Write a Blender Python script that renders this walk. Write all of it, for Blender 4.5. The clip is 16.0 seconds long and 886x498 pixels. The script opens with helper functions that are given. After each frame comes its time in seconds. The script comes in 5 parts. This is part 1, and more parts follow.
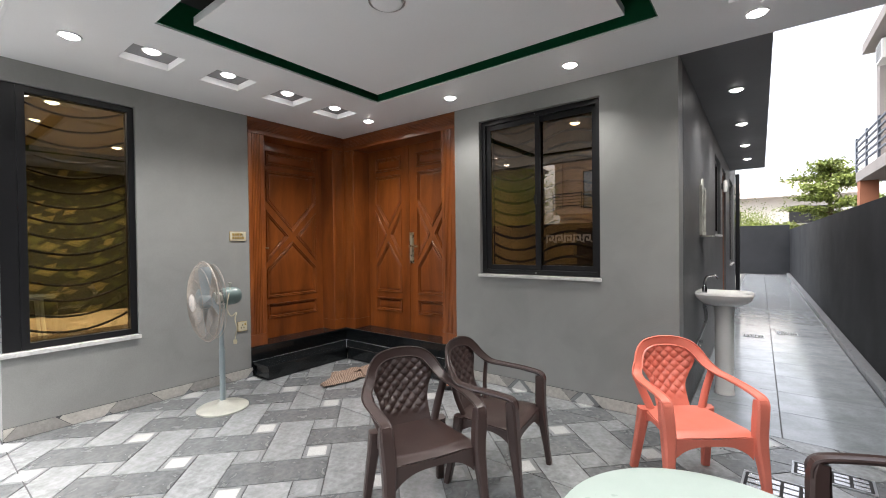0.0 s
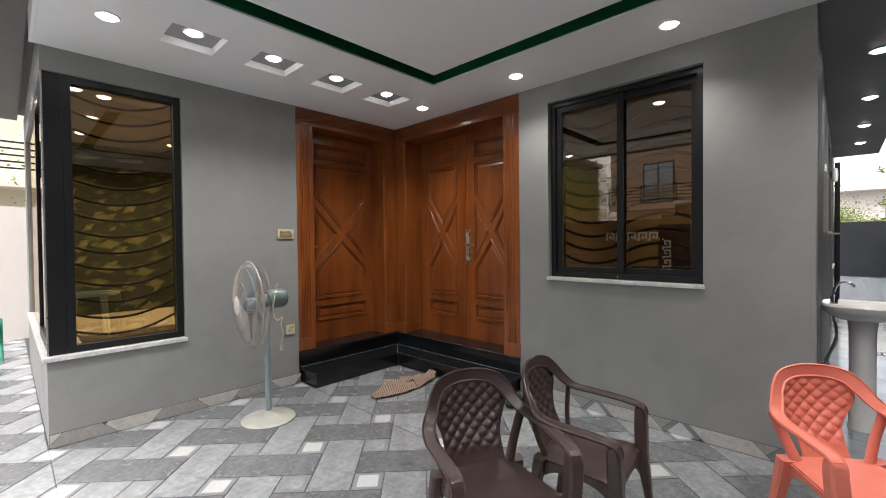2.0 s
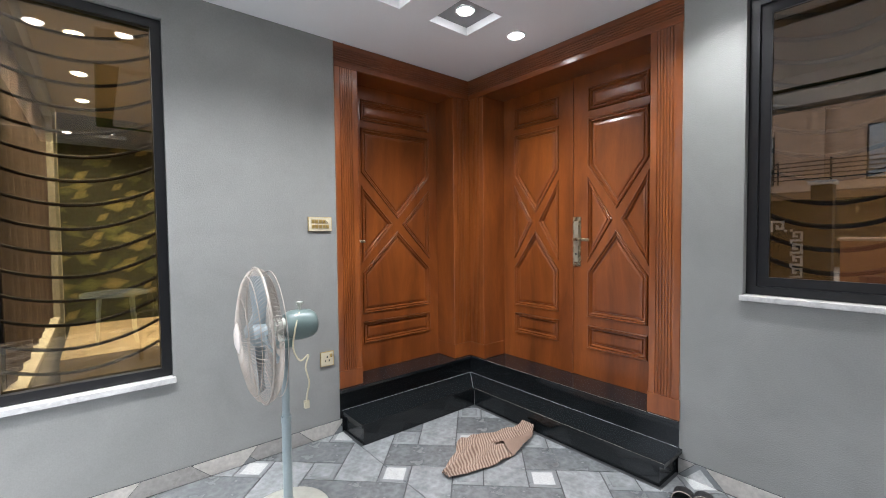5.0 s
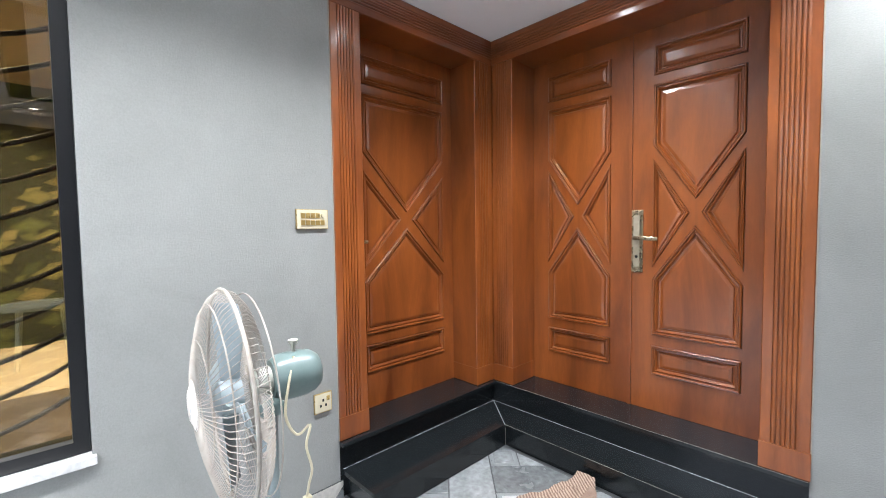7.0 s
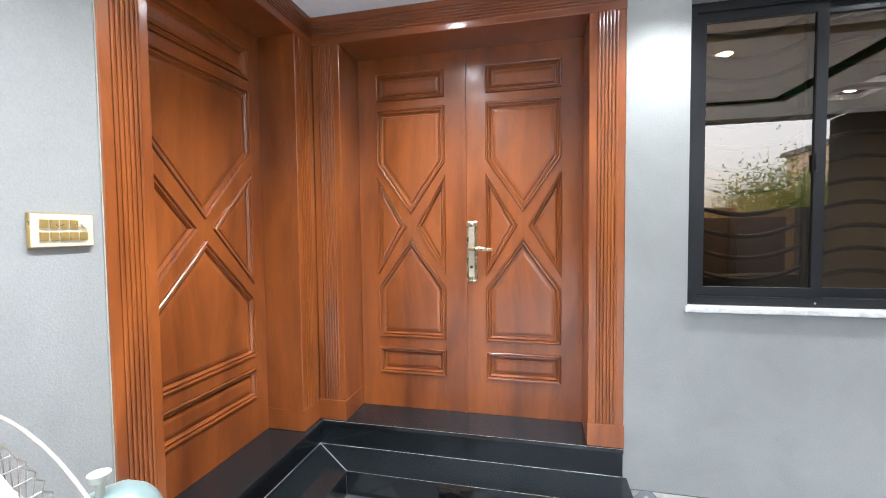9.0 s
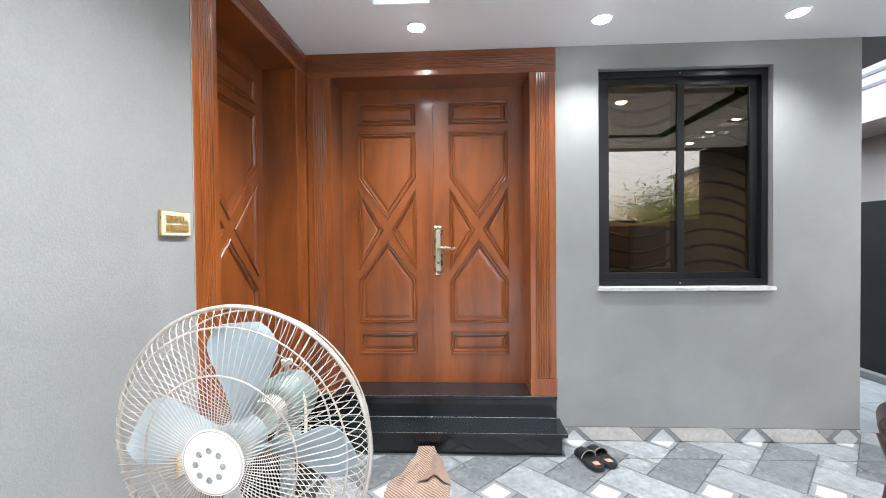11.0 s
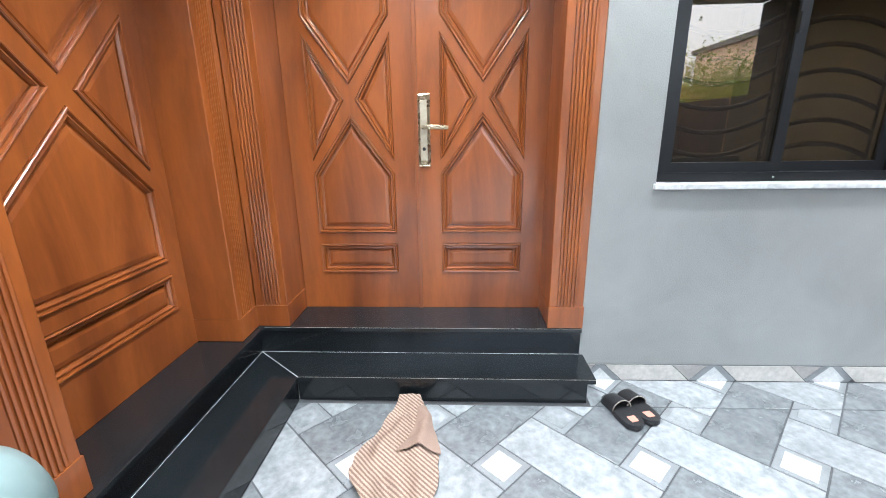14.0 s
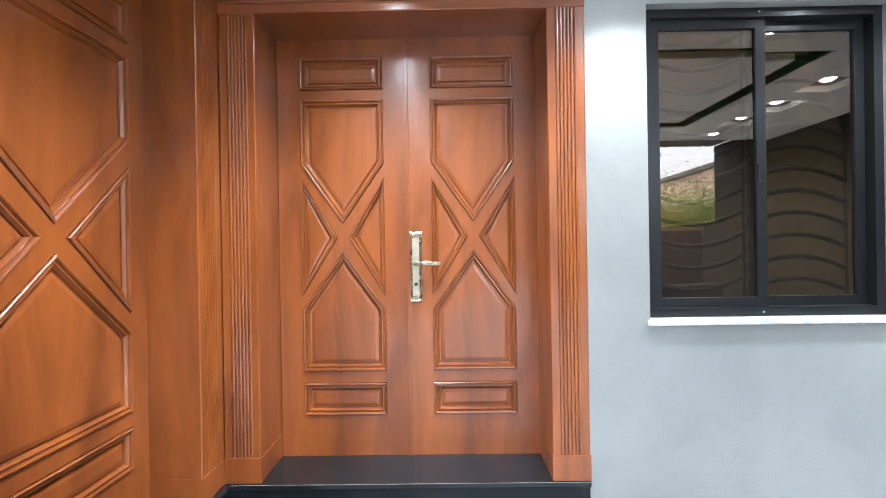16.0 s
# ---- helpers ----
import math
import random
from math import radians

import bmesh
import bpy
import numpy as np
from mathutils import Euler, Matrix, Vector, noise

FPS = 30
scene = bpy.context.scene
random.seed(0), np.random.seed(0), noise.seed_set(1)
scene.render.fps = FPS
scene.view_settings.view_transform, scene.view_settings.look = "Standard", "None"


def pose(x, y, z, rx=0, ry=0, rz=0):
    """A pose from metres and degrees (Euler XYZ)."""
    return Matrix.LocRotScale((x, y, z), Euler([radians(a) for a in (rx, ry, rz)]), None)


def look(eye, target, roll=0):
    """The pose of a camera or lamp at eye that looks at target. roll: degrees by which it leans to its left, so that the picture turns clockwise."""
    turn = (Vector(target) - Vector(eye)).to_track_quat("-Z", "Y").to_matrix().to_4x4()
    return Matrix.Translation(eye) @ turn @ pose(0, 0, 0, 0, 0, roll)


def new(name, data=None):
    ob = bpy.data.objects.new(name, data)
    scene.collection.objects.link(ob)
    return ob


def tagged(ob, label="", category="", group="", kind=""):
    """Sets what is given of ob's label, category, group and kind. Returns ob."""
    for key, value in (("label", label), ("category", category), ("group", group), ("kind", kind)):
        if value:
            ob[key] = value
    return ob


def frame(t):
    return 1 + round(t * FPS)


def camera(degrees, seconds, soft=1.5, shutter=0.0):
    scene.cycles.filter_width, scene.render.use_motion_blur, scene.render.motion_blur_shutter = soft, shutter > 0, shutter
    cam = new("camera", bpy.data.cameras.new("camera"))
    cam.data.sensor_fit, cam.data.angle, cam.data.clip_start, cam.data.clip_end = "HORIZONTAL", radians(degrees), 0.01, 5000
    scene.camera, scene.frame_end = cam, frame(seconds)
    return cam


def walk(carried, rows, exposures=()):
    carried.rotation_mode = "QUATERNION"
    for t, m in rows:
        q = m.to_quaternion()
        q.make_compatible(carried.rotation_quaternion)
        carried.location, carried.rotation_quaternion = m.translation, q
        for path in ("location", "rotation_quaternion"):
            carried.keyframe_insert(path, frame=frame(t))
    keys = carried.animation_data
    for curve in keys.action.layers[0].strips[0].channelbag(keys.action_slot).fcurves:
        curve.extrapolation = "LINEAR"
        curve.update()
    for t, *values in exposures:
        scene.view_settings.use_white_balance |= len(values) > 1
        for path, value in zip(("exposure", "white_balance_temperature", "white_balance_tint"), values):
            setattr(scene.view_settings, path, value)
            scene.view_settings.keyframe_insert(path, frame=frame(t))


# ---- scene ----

cam = camera(93.5, 16.0, soft=1.0)
PATH = [
    (0, (-0.548, 0.676, 1.462), (-1.759, 2.267, 1.436), -0.7),
    (0.5, (-0.509, 0.687, 1.459), (-1.811, 2.204, 1.436), -0.8),
    (1, (-0.57, 0.719, 1.457), (-1.936, 2.18, 1.436), -0.7),
    (1.5, (-0.772, 0.825, 1.464), (-2.143, 2.281, 1.437), -0.6),
    (2, (-0.95, 0.95, 1.471), (-2.33, 2.398, 1.437), -0.6),
    (2.5, (-1.124, 1.175, 1.473), (-2.554, 2.574, 1.44), -0.7),
    (3, (-1.285, 1.327, 1.499), (-2.734, 2.705, 1.463), -0.5),
    (3.5, (-1.538, 1.394, 1.486), (-2.998, 2.76, 1.449), -0.1),
    (4, (-1.77, 1.443, 1.493), (-3.244, 2.794, 1.44), 0.1),
    (4.5, (-1.964, 1.531, 1.47), (-3.472, 2.843, 1.41), -0.2),
    (5, (-2.193, 1.707, 1.493), (-3.736, 2.979, 1.418), -0.6),
    (5.2, (-2.258, 1.74, 1.489), (-3.804, 3.007, 1.416), -0.6),
    (7.3, (-3.148, 1.98, 1.519), (-4.531, 3.421, 1.406), -0.8),
    (7.5, (-3.223, 2.023, 1.522), (-4.523, 3.539, 1.408), -0.7),
    (8, (-3.445, 2.085, 1.519), (-4.428, 3.823, 1.401), -0.2),
    (8.5, (-3.634, 2.095, 1.538), (-4.223, 4.004, 1.437), -0.5),
    (9, (-3.682, 1.969, 1.556), (-4.128, 3.917, 1.468), -0.6),
    (9.2, (-3.703, 1.877, 1.564), (-4.102, 3.834, 1.463), -0.8),
    (11.3, (-3.916, 1.273, 1.474), (-3.991, 3.272, 1.445), -0.8),
    (11.5, (-3.902, 1.314, 1.472), (-3.969, 3.312, 1.44), -1.0),
    (12, (-3.839, 1.496, 1.475), (-3.914, 3.494, 1.446), -1.4),
    (12.5, (-3.773, 1.675, 1.484), (-3.866, 3.672, 1.426), -1.2),
    (13, (-3.818, 1.948, 1.46), (-3.916, 3.929, 1.203), -0.8),
    (13.5, (-3.879, 2.171, 1.433), (-3.981, 4.118, 0.985), -0.8),
    (14, (-3.903, 2.236, 1.415), (-3.988, 4.158, 0.868), -0.8),
    (14.5, (-3.9, 2.244, 1.46), (-3.981, 4.213, 1.121), -0.7),
    (15, (-3.896, 2.242, 1.505), (-3.951, 4.238, 1.384), -0.7),
    (15.5, (-3.909, 2.236, 1.537), (-3.944, 4.234, 1.623), -0.6),
    (16, (-3.931, 2.296, 1.517), (-3.95, 4.296, 1.514), -0.9),
]
walk(cam, [(t, look(eye, target, roll)) for t, eye, target, roll in PATH], [(0, 1.87, 6450, 13), (1.5, 1.56, 6450, 14), (2.5, 1.78, 6400, 14), (3, 2.18, 6300, 13), (3.5, 2.27, 6200, 13), (5, 2.32, 6000, 12), (7.5, 2.9, 5850, 10), (8, 2.88, 5800, 10), (8.5, 3.17, 5750, 10), (9, 3.26, 5750, 10), (11.5, 2.92, 5950, 10), (12.5, 3.13, 5950, 11), (13.5, 3.28, 5800, 9), (14, 3.27, 5650, 8), (14.5, 3.24, 5600, 8), (16, 3.58, 5500, 7)])
SKY, SUN, LAMP = 0.15, 3.0, 17.0

# ---- world and light ----
world = bpy.data.worlds.new("sky")
scene.world = world
world.use_nodes = True
wn = world.node_tree.nodes
wl = world.node_tree.links
sky = wn.new("ShaderNodeTexSky")
sky.sky_type, sky.sun_disc = "NISHITA", False
sky.sun_elevation, sky.sun_rotation = radians(62), radians(233)
sky.air_density, sky.dust_density, sky.ozone_density = 1.0, 4.0, 1.0
pale = wn.new("ShaderNodeHueSaturation")
pale.inputs["Saturation"].default_value = 0.30
wl.new(sky.outputs[0], pale.inputs["Color"])
wl.new(pale.outputs[0], wn["Background"].inputs[0])
wn["Background"].inputs[1].default_value = SKY

sun_data = bpy.data.lights.new("sun", "SUN")
sun_data.energy, sun_data.angle, sun_data.color = SUN, radians(50), (1.0, 0.95, 0.89)
sun = new("sun", sun_data)
sun.matrix_world = look((0, 0, 30), (-10.5, 12.0, 0))


# ---- materials ----
def ramp(nt, fac, stops):
    n = nt.nodes.new("ShaderNodeValToRGB")
    while len(n.color_ramp.elements) < len(stops):
        n.color_ramp.elements.new(0.5)
    for e, (p, c) in zip(n.color_ramp.elements, stops):
        e.position, e.color = p, (*c, 1)
    nt.links.new(fac, n.inputs[0])
    return n.outputs[0]


def noise_tex(nt, scale, stretch=(1, 1, 1), detail=4.0, rough=0.55, distort=0.0):
    tc = nt.nodes.new("ShaderNodeTexCoord")
    mp = nt.nodes.new("ShaderNodeMapping")
    mp.inputs["Scale"].default_value = stretch
    nt.links.new(tc.outputs["Object"], mp.inputs[0])
    n = nt.nodes.new("ShaderNodeTexNoise")
    n.inputs["Scale"].default_value, n.inputs["Detail"].default_value = scale, detail
    n.inputs["Roughness"].default_value, n.inputs["Distortion"].default_value = rough, distort
    nt.links.new(mp.outputs[0], n.inputs["Vector"])
    return n.outputs["Fac"]


def mixc(nt, kind, fac, a, b):
    n = nt.nodes.new("ShaderNodeMixRGB")
    n.blend_type = kind
    for i, v in ((0, fac), (1, a), (2, b)):
        if hasattr(v, "is_linked"):
            nt.links.new(v, n.inputs[i])
        else:
            n.inputs[i].default_value = v if i == 0 else (*v, 1)
    return n.outputs[0]


def mat(name, c1, c2=None, scale=8.0, rough=0.5, metal=0.0, stretch=(1, 1, 1), bump=0.0, fine=90.0, coat=0.0, grain=0.12, piece=0.0, rough_var=0.1, distort=0.0, spec=0.5):
    """Two colours mixed by large noise, fine grain over them, uneven gloss and fine relief."""
    m = bpy.data.materials.new(name)
    m.use_nodes = True
    nt = m.node_tree
    bs = nt.nodes["Principled BSDF"]
    c2 = c2 or tuple(v * 0.86 for v in c1)
    big = noise_tex(nt, scale, stretch, 5, 0.6, distort)
    small = noise_tex(nt, fine, stretch, 3)
    col = ramp(nt, big, ((0.3, c1), (0.7, c2)))
    dark = ramp(nt, small, ((0.25, (1 - grain,) * 3), (0.75, (1, 1, 1))))
    col = mixc(nt, "MULTIPLY", 1.0, col, dark)
    if piece:
        oi = nt.nodes.new("ShaderNodeObjectInfo")
        v = ramp(nt, oi.outputs["Random"], ((0.0, (1 - piece,) * 3), (1.0, (1, 1, 1))))
        col = mixc(nt, "MULTIPLY", 1.0, col, v)
    nt.links.new(col, bs.inputs["Base Color"])
    rr = nt.nodes.new("ShaderNodeMapRange")
    rr.inputs["To Min"].default_value, rr.inputs["To Max"].default_value = max(0.02, rough - rough_var), min(1, rough + rough_var)
    nt.links.new(big, rr.inputs[0])
    nt.links.new(rr.outputs[0], bs.inputs["Roughness"])
    bs.inputs["Metallic"].default_value = metal
    bs.inputs["Coat Weight"].default_value, bs.inputs["Coat Roughness"].default_value = coat, 0.15
    bs.inputs["Specular IOR Level"].default_value = spec
    if bump:
        b = nt.nodes.new("ShaderNodeBump")
        b.inputs["Strength"].default_value, b.inputs["Distance"].default_value = min(1.0, bump), 0.004
        nt.links.new(small, b.inputs["Height"])
        nt.links.new(b.outputs[0], bs.inputs["Normal"])
    return m


def emit(name, colour, strength):
    m = bpy.data.materials.new(name)
    m.use_nodes = True
    bs = m.node_tree.nodes["Principled BSDF"]
    bs.inputs["Base Color"].default_value = (*colour, 1)
    bs.inputs["Emission Color"].default_value, bs.inputs["Emission Strength"].default_value = (*colour, 1), strength
    return m


def tinted_glass(name, tint, gloss):
    """A tinted, half mirroring pane: what is behind it shows through the tint, the rest is a sharp mirror image."""
    m = bpy.data.materials.new(name)
    m.use_nodes = True
    nt = m.node_tree
    nt.nodes.remove(nt.nodes["Principled BSDF"])
    tr, gl, mx = nt.nodes.new("ShaderNodeBsdfTransparent"), nt.nodes.new("ShaderNodeBsdfGlossy"), nt.nodes.new("ShaderNodeMixShader")
    tr.inputs[0].default_value = (*tint, 1)
    gl.inputs["Color"].default_value, gl.inputs["Roughness"].default_value = (0.95, 0.86, 0.76, 1), 0.0
    lw = nt.nodes.new("ShaderNodeLayerWeight")
    lw.inputs[0].default_value = 0.30
    rg = nt.nodes.new("ShaderNodeMapRange")
    rg.inputs["To Min"].default_value, rg.inputs["To Max"].default_value = gloss, 0.9
    nt.links.new(lw.outputs["Fresnel"], rg.inputs[0])
    nt.links.new(rg.outputs[0], mx.inputs[0])
    nt.links.new(tr.outputs[0], mx.inputs[1])
    nt.links.new(gl.outputs[0], mx.inputs[2])
    nt.links.new(mx.outputs[0], nt.nodes["Material Output"].inputs[0])
    return m


def leaf_paper(name):
    """Wallpaper printed with pointed overlapping leaves in olive and gold on a near-black ground."""
    m = bpy.data.materials.new(name)
    m.use_nodes = True
    nt = m.node_tree
    bs = nt.nodes["Principled BSDF"]
    tc = nt.nodes.new("ShaderNodeTexCoord")
    col = (0.028, 0.032, 0.018)
    layers = ((38, 3.4, ((0.0, (0.05, 0.062, 0.03)), (0.4, (0.11, 0.12, 0.055)), (0.7, (0.035, 0.045, 0.022)))),
              (-40, 3.9, ((0.0, (0.24, 0.22, 0.11)), (0.3, (0.06, 0.075, 0.035)), (0.6, (0.24, 0.21, 0.11)), (0.8, (0.12, 0.13, 0.06)))),
              (-8, 3.0, ((0.0, (0.21, 0.185, 0.095)), (0.35, (0.10, 0.115, 0.05)), (0.65, (0.20, 0.19, 0.09)))))
    for turn_, size, stops in layers:
        mp = nt.nodes.new("ShaderNodeMapping")
        mp.inputs["Rotation"].default_value = (radians(turn_), 0, 0)
        mp.inputs["Location"].default_value = (0, size * 1.7, turn_ * 0.31)
        mp2 = nt.nodes.new("ShaderNodeMapping")
        mp2.inputs["Scale"].default_value = (0.01, 1.0, 2.0)
        nt.links.new(tc.outputs["Object"], mp.inputs[0])
        nt.links.new(mp.outputs[0], mp2.inputs[0])
        vo = nt.nodes.new("ShaderNodeTexVoronoi")
        vo.distance = "MANHATTAN"
        vo.inputs["Scale"].default_value, vo.inputs["Randomness"].default_value = size, 0.85
        nt.links.new(mp2.outputs[0], vo.inputs["Vector"])
        hue = ramp(nt, vo.outputs["Color"], stops)
        hue.node.color_ramp.interpolation = "CONSTANT"
        rib = ramp(nt, vo.outputs["Distance"], ((0.0, (0.55, 0.55, 0.5)), (0.12, (1.1, 1.1, 1.05)), (0.5, (0.6, 0.62, 0.6))))
        hue = mixc(nt, "MULTIPLY", 1.0, hue, rib)
        mask = ramp(nt, vo.outputs["Distance"], ((0.47, (1, 1, 1)), (0.50, (0, 0, 0))))
        col = mixc(nt, "MIX", mask, col, hue)
    nt.links.new(col, bs.inputs["Base Color"])
    bs.inputs["Roughness"].default_value = 0.6
    return m


M_GREY = mat("grey wall paint", (0.290, 0.294, 0.284), (0.240, 0.244, 0.236), 2.2, 0.48, bump=0.45, fine=150, grain=0.14, distort=0.5)
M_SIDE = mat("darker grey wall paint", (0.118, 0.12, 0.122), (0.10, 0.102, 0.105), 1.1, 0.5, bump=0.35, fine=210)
M_DARKWALL = mat("charcoal wall paint", (0.022, 0.024, 0.027), (0.016, 0.0175, 0.02), 1.2, 0.65, bump=0.4, fine=120, spec=0.2)
M_WHITEWALL = mat("off-white wall paint", (0.74, 0.69, 0.64), (0.66, 0.61, 0.56), 0.9, 0.7, bump=0.3)
M_CEIL = mat("white ceiling paint", (0.80, 0.81, 0.82), (0.77, 0.78, 0.79), 0.8, 0.5, bump=0.05, grain=0.03)
# grey base stands in for the shade at the top of the lamp recesses
M_RECESS_SHADE = mat("board greyed as recess shade", (0.30, 0.30, 0.305), (0.26, 0.26, 0.265), 2, 0.7)
M_SOFFIT = mat("dark soffit paint", (0.10, 0.098, 0.1), (0.085, 0.083, 0.085), 1.0, 0.55, bump=0.1)
M_GREEN = mat("green cove paint", (0.0, 0.09, 0.035), (0.0, 0.065, 0.025), 2, 0.4)
M_BLACK = mat("matte black", (0.015, 0.015, 0.016), None, 2, 0.7)
M_WOOD = mat("varnished reddish wood", (0.310, 0.087, 0.0165), (0.136, 0.0335, 0.0062), 1.6, 0.30, stretch=(3, 3, 0.6), bump=0.04, fine=30, coat=0.5, grain=0.12, distort=0.6, rough_var=0.05)
M_WOODH = mat("varnished reddish wood laid level", (0.262, 0.069, 0.0130), (0.115, 0.0275, 0.0053), 1.6, 0.30, stretch=(0.6, 0.6, 3), bump=0.04, fine=30, coat=0.5, grain=0.12, distort=0.6, rough_var=0.05)
M_GRANITE = mat("black polished granite", (0.008, 0.010, 0.011), (0.012, 0.0145, 0.016), 6, 0.14, bump=0.0, fine=400, grain=0.12, rough_var=0.03)
M_MARBLE = mat("white marble", (0.72, 0.72, 0.70), (0.45, 0.45, 0.45), 9, 0.3, distort=1.5, fine=60)
M_FRAME = mat("dark grey aluminium", (0.013, 0.0133, 0.0145), (0.010, 0.0103, 0.0115), 3, 0.32, metal=0.15, bump=0.05, spec=0.4)
M_GLASS = tinted_glass("bronze reflecting glass", (0.52, 0.43, 0.30), 0.115)
M_GLASS_C = tinted_glass("bronze glass of the corner window", (0.60, 0.53, 0.38), 0.055)
M_BAR = mat("black iron bar", (0.012, 0.011, 0.010), None, 20, 0.7, spec=0.2)
M_TILE_L = mat("pale grey stone tile", (0.385, 0.405, 0.412), (0.235, 0.25, 0.256), 9, 0.24, bump=0.12, fine=26, grain=0.36, piece=0.14, distort=0.8, rough_var=0.08)
M_TILE_D = mat("mid grey stone tile", (0.23, 0.245, 0.25), (0.12, 0.13, 0.135), 9, 0.26, bump=0.12, fine=26, grain=0.40, piece=0.16, distort=0.8, rough_var=0.08)
M_TILE_W = mat("white stone inset", (0.56, 0.57, 0.56), (0.45, 0.46, 0.455), 25, 0.25, bump=0.15, fine=70, grain=0.2, distort=2.0)
M_TILE_G = mat("grey inset border", (0.22, 0.235, 0.24), (0.17, 0.18, 0.185), 15, 0.3, bump=0.1)
M_SKIRT_L = mat("beige-grey skirting tile", (0.55, 0.53, 0.49), (0.44, 0.42, 0.385), 12, 0.3, fine=40, grain=0.25)
M_SKIRT_D = mat("grey skirting tile", (0.36, 0.35, 0.33), (0.27, 0.26, 0.245), 12, 0.3, fine=40, grain=0.25)
M_GROUT = mat("dark grout", (0.07, 0.073, 0.075), None, 20, 0.8, bump=0.3)
M_SLATE = mat("blue-grey alley tile", (0.34, 0.37, 0.39), (0.22, 0.245, 0.26), 4, 0.11, bump=0.08, fine=50, grain=0.15, piece=0.15, rough_var=0.1, distort=0.8)
M_BROWN = mat("dark brown plastic", (0.058, 0.037, 0.033), (0.047, 0.030, 0.027), 6, 0.33, bump=0.12, fine=240, grain=0.08)
M_RED = mat("coral red plastic", (0.76, 0.215, 0.150), (0.70, 0.185, 0.125), 5, 0.38, bump=0.10, fine=240, grain=0.08)
M_TABLE = mat("pale green plastic", (0.42, 0.50, 0.46), (0.38, 0.46, 0.42), 4, 0.3, bump=0.08, fine=240, grain=0.05)
M_CREAM = mat("cream plastic", (0.62, 0.56, 0.40), None, 10, 0.4, grain=0.05)
M_GOLD = mat("gold plated plastic", (0.60, 0.43, 0.16), (0.5, 0.36, 0.13), 20, 0.3, metal=0.7)
M_BRASS = mat("antique brass", (0.46, 0.38, 0.25), (0.30, 0.25, 0.17), 30, 0.28, metal=0.9)
M_FANMETAL = mat("pale sea-green enamel", (0.16, 0.215, 0.21), (0.125, 0.175, 0.17), 6, 0.3, grain=0.08)
M_FANPOLE = mat("pale blue-grey enamel", (0.30, 0.36, 0.37), (0.24, 0.29, 0.30), 6, 0.35, grain=0.10)
M_FANBLUE = mat("faded blue-grey enamel", (0.31, 0.36, 0.375), (0.24, 0.285, 0.30), 6, 0.35, grain=0.12)
M_FANBASE = mat("dusty off-white enamel", (0.50, 0.51, 0.45), (0.38, 0.385, 0.34), 9, 0.45, grain=0.15)
M_WIRE = mat("off-white coated wire", (0.43, 0.395, 0.35), (0.30, 0.26, 0.22), 12, 0.4, grain=0.15)
M_CERAMIC = mat("white glazed ceramic", (0.80, 0.80, 0.78), (0.74, 0.74, 0.72), 3, 0.15, grain=0.03)
M_CHROME = mat("chrome", (0.55, 0.55, 0.56), None, 20, 0.15, metal=1.0)
M_STEEL = mat("brushed steel", (0.55, 0.56, 0.56), (0.42, 0.43, 0.43), 30, 0.3, metal=0.9)
M_POLISH = mat("polished steel", (0.82, 0.83, 0.83), (0.70, 0.71, 0.71), 20, 0.22, metal=0.8)
M_MIRROR = mat("mirror", (0.8, 0.82, 0.82), None, 2, 0.04, metal=1.0, grain=0.0, rough_var=0.02)
M_RUBBER = mat("black rubber", (0.014, 0.014, 0.015), None, 20, 0.5, bump=0.3, fine=200)
M_INSOLE = mat("peach insole print", (0.55, 0.27, 0.20), None, 20, 0.7)
M_TAN = mat("tan plaster", (0.42, 0.35, 0.25), (0.36, 0.30, 0.21), 1.5, 0.7, bump=0.1)
M_BED = mat("grey-tan bed cover", (0.30, 0.25, 0.18), (0.23, 0.19, 0.14), 4, 0.85, bump=0.3, fine=60)
M_TAN_CLOTH = mat("plain tan cloth", (0.29, 0.20, 0.15), (0.24, 0.165, 0.125), 6, 0.9, bump=0.5, fine=180, grain=0.2)
M_PLATE = mat("worn pale brass", (0.50, 0.45, 0.34), (0.38, 0.33, 0.24), 25, 0.45, metal=0.6)
M_BEAD = mat("dull cream sealant", (0.34, 0.31, 0.26), None, 20, 0.7)
M_CURTAIN = mat("dark plum curtain", (0.035, 0.020, 0.024), (0.060, 0.042, 0.038), 3, 0.8, stretch=(8, 8, 0.3))
M_RAIL = mat("blue-grey painted rail", (0.10, 0.12, 0.15), (0.08, 0.095, 0.12), 3, 0.5)
M_NAVY = mat("dark blue upholstery", (0.028, 0.034, 0.046), (0.02, 0.025, 0.034), 6, 0.8, bump=0.3, fine=120)
M_LEAFPAPER = leaf_paper("leaf wallpaper")
M_LEAF = mat("green foliage", (0.22, 0.26, 0.045), (0.09, 0.135, 0.022), 3, 0.55, piece=0.0)
M_BARK = mat("brown bark", (0.12, 0.08, 0.05), None, 20, 0.9, bump=0.6)
M_BEIGE = mat("beige facade paint", (0.66, 0.50, 0.39), (0.50, 0.37, 0.28), 1.2, 0.75, grain=0.22, fine=5, stretch=(1, 1, 2.5))
M_TERRA = mat("terracotta facade", (0.42, 0.17, 0.09), (0.36, 0.14, 0.075), 0.7, 0.7)
M_UMBER = mat("dark brown facade paint", (0.13, 0.09, 0.065), (0.09, 0.062, 0.045), 0.8, 0.75)
M_SKYPANE = mat("pale blue window glass", (0.34, 0.40, 0.46), None, 1, 0.1, metal=0.5, grain=0.0)
M_STUCCO = mat("weathered grey-beige stucco", (0.36, 0.33, 0.31), (0.28, 0.26, 0.245), 0.6, 0.8, bump=0.2)
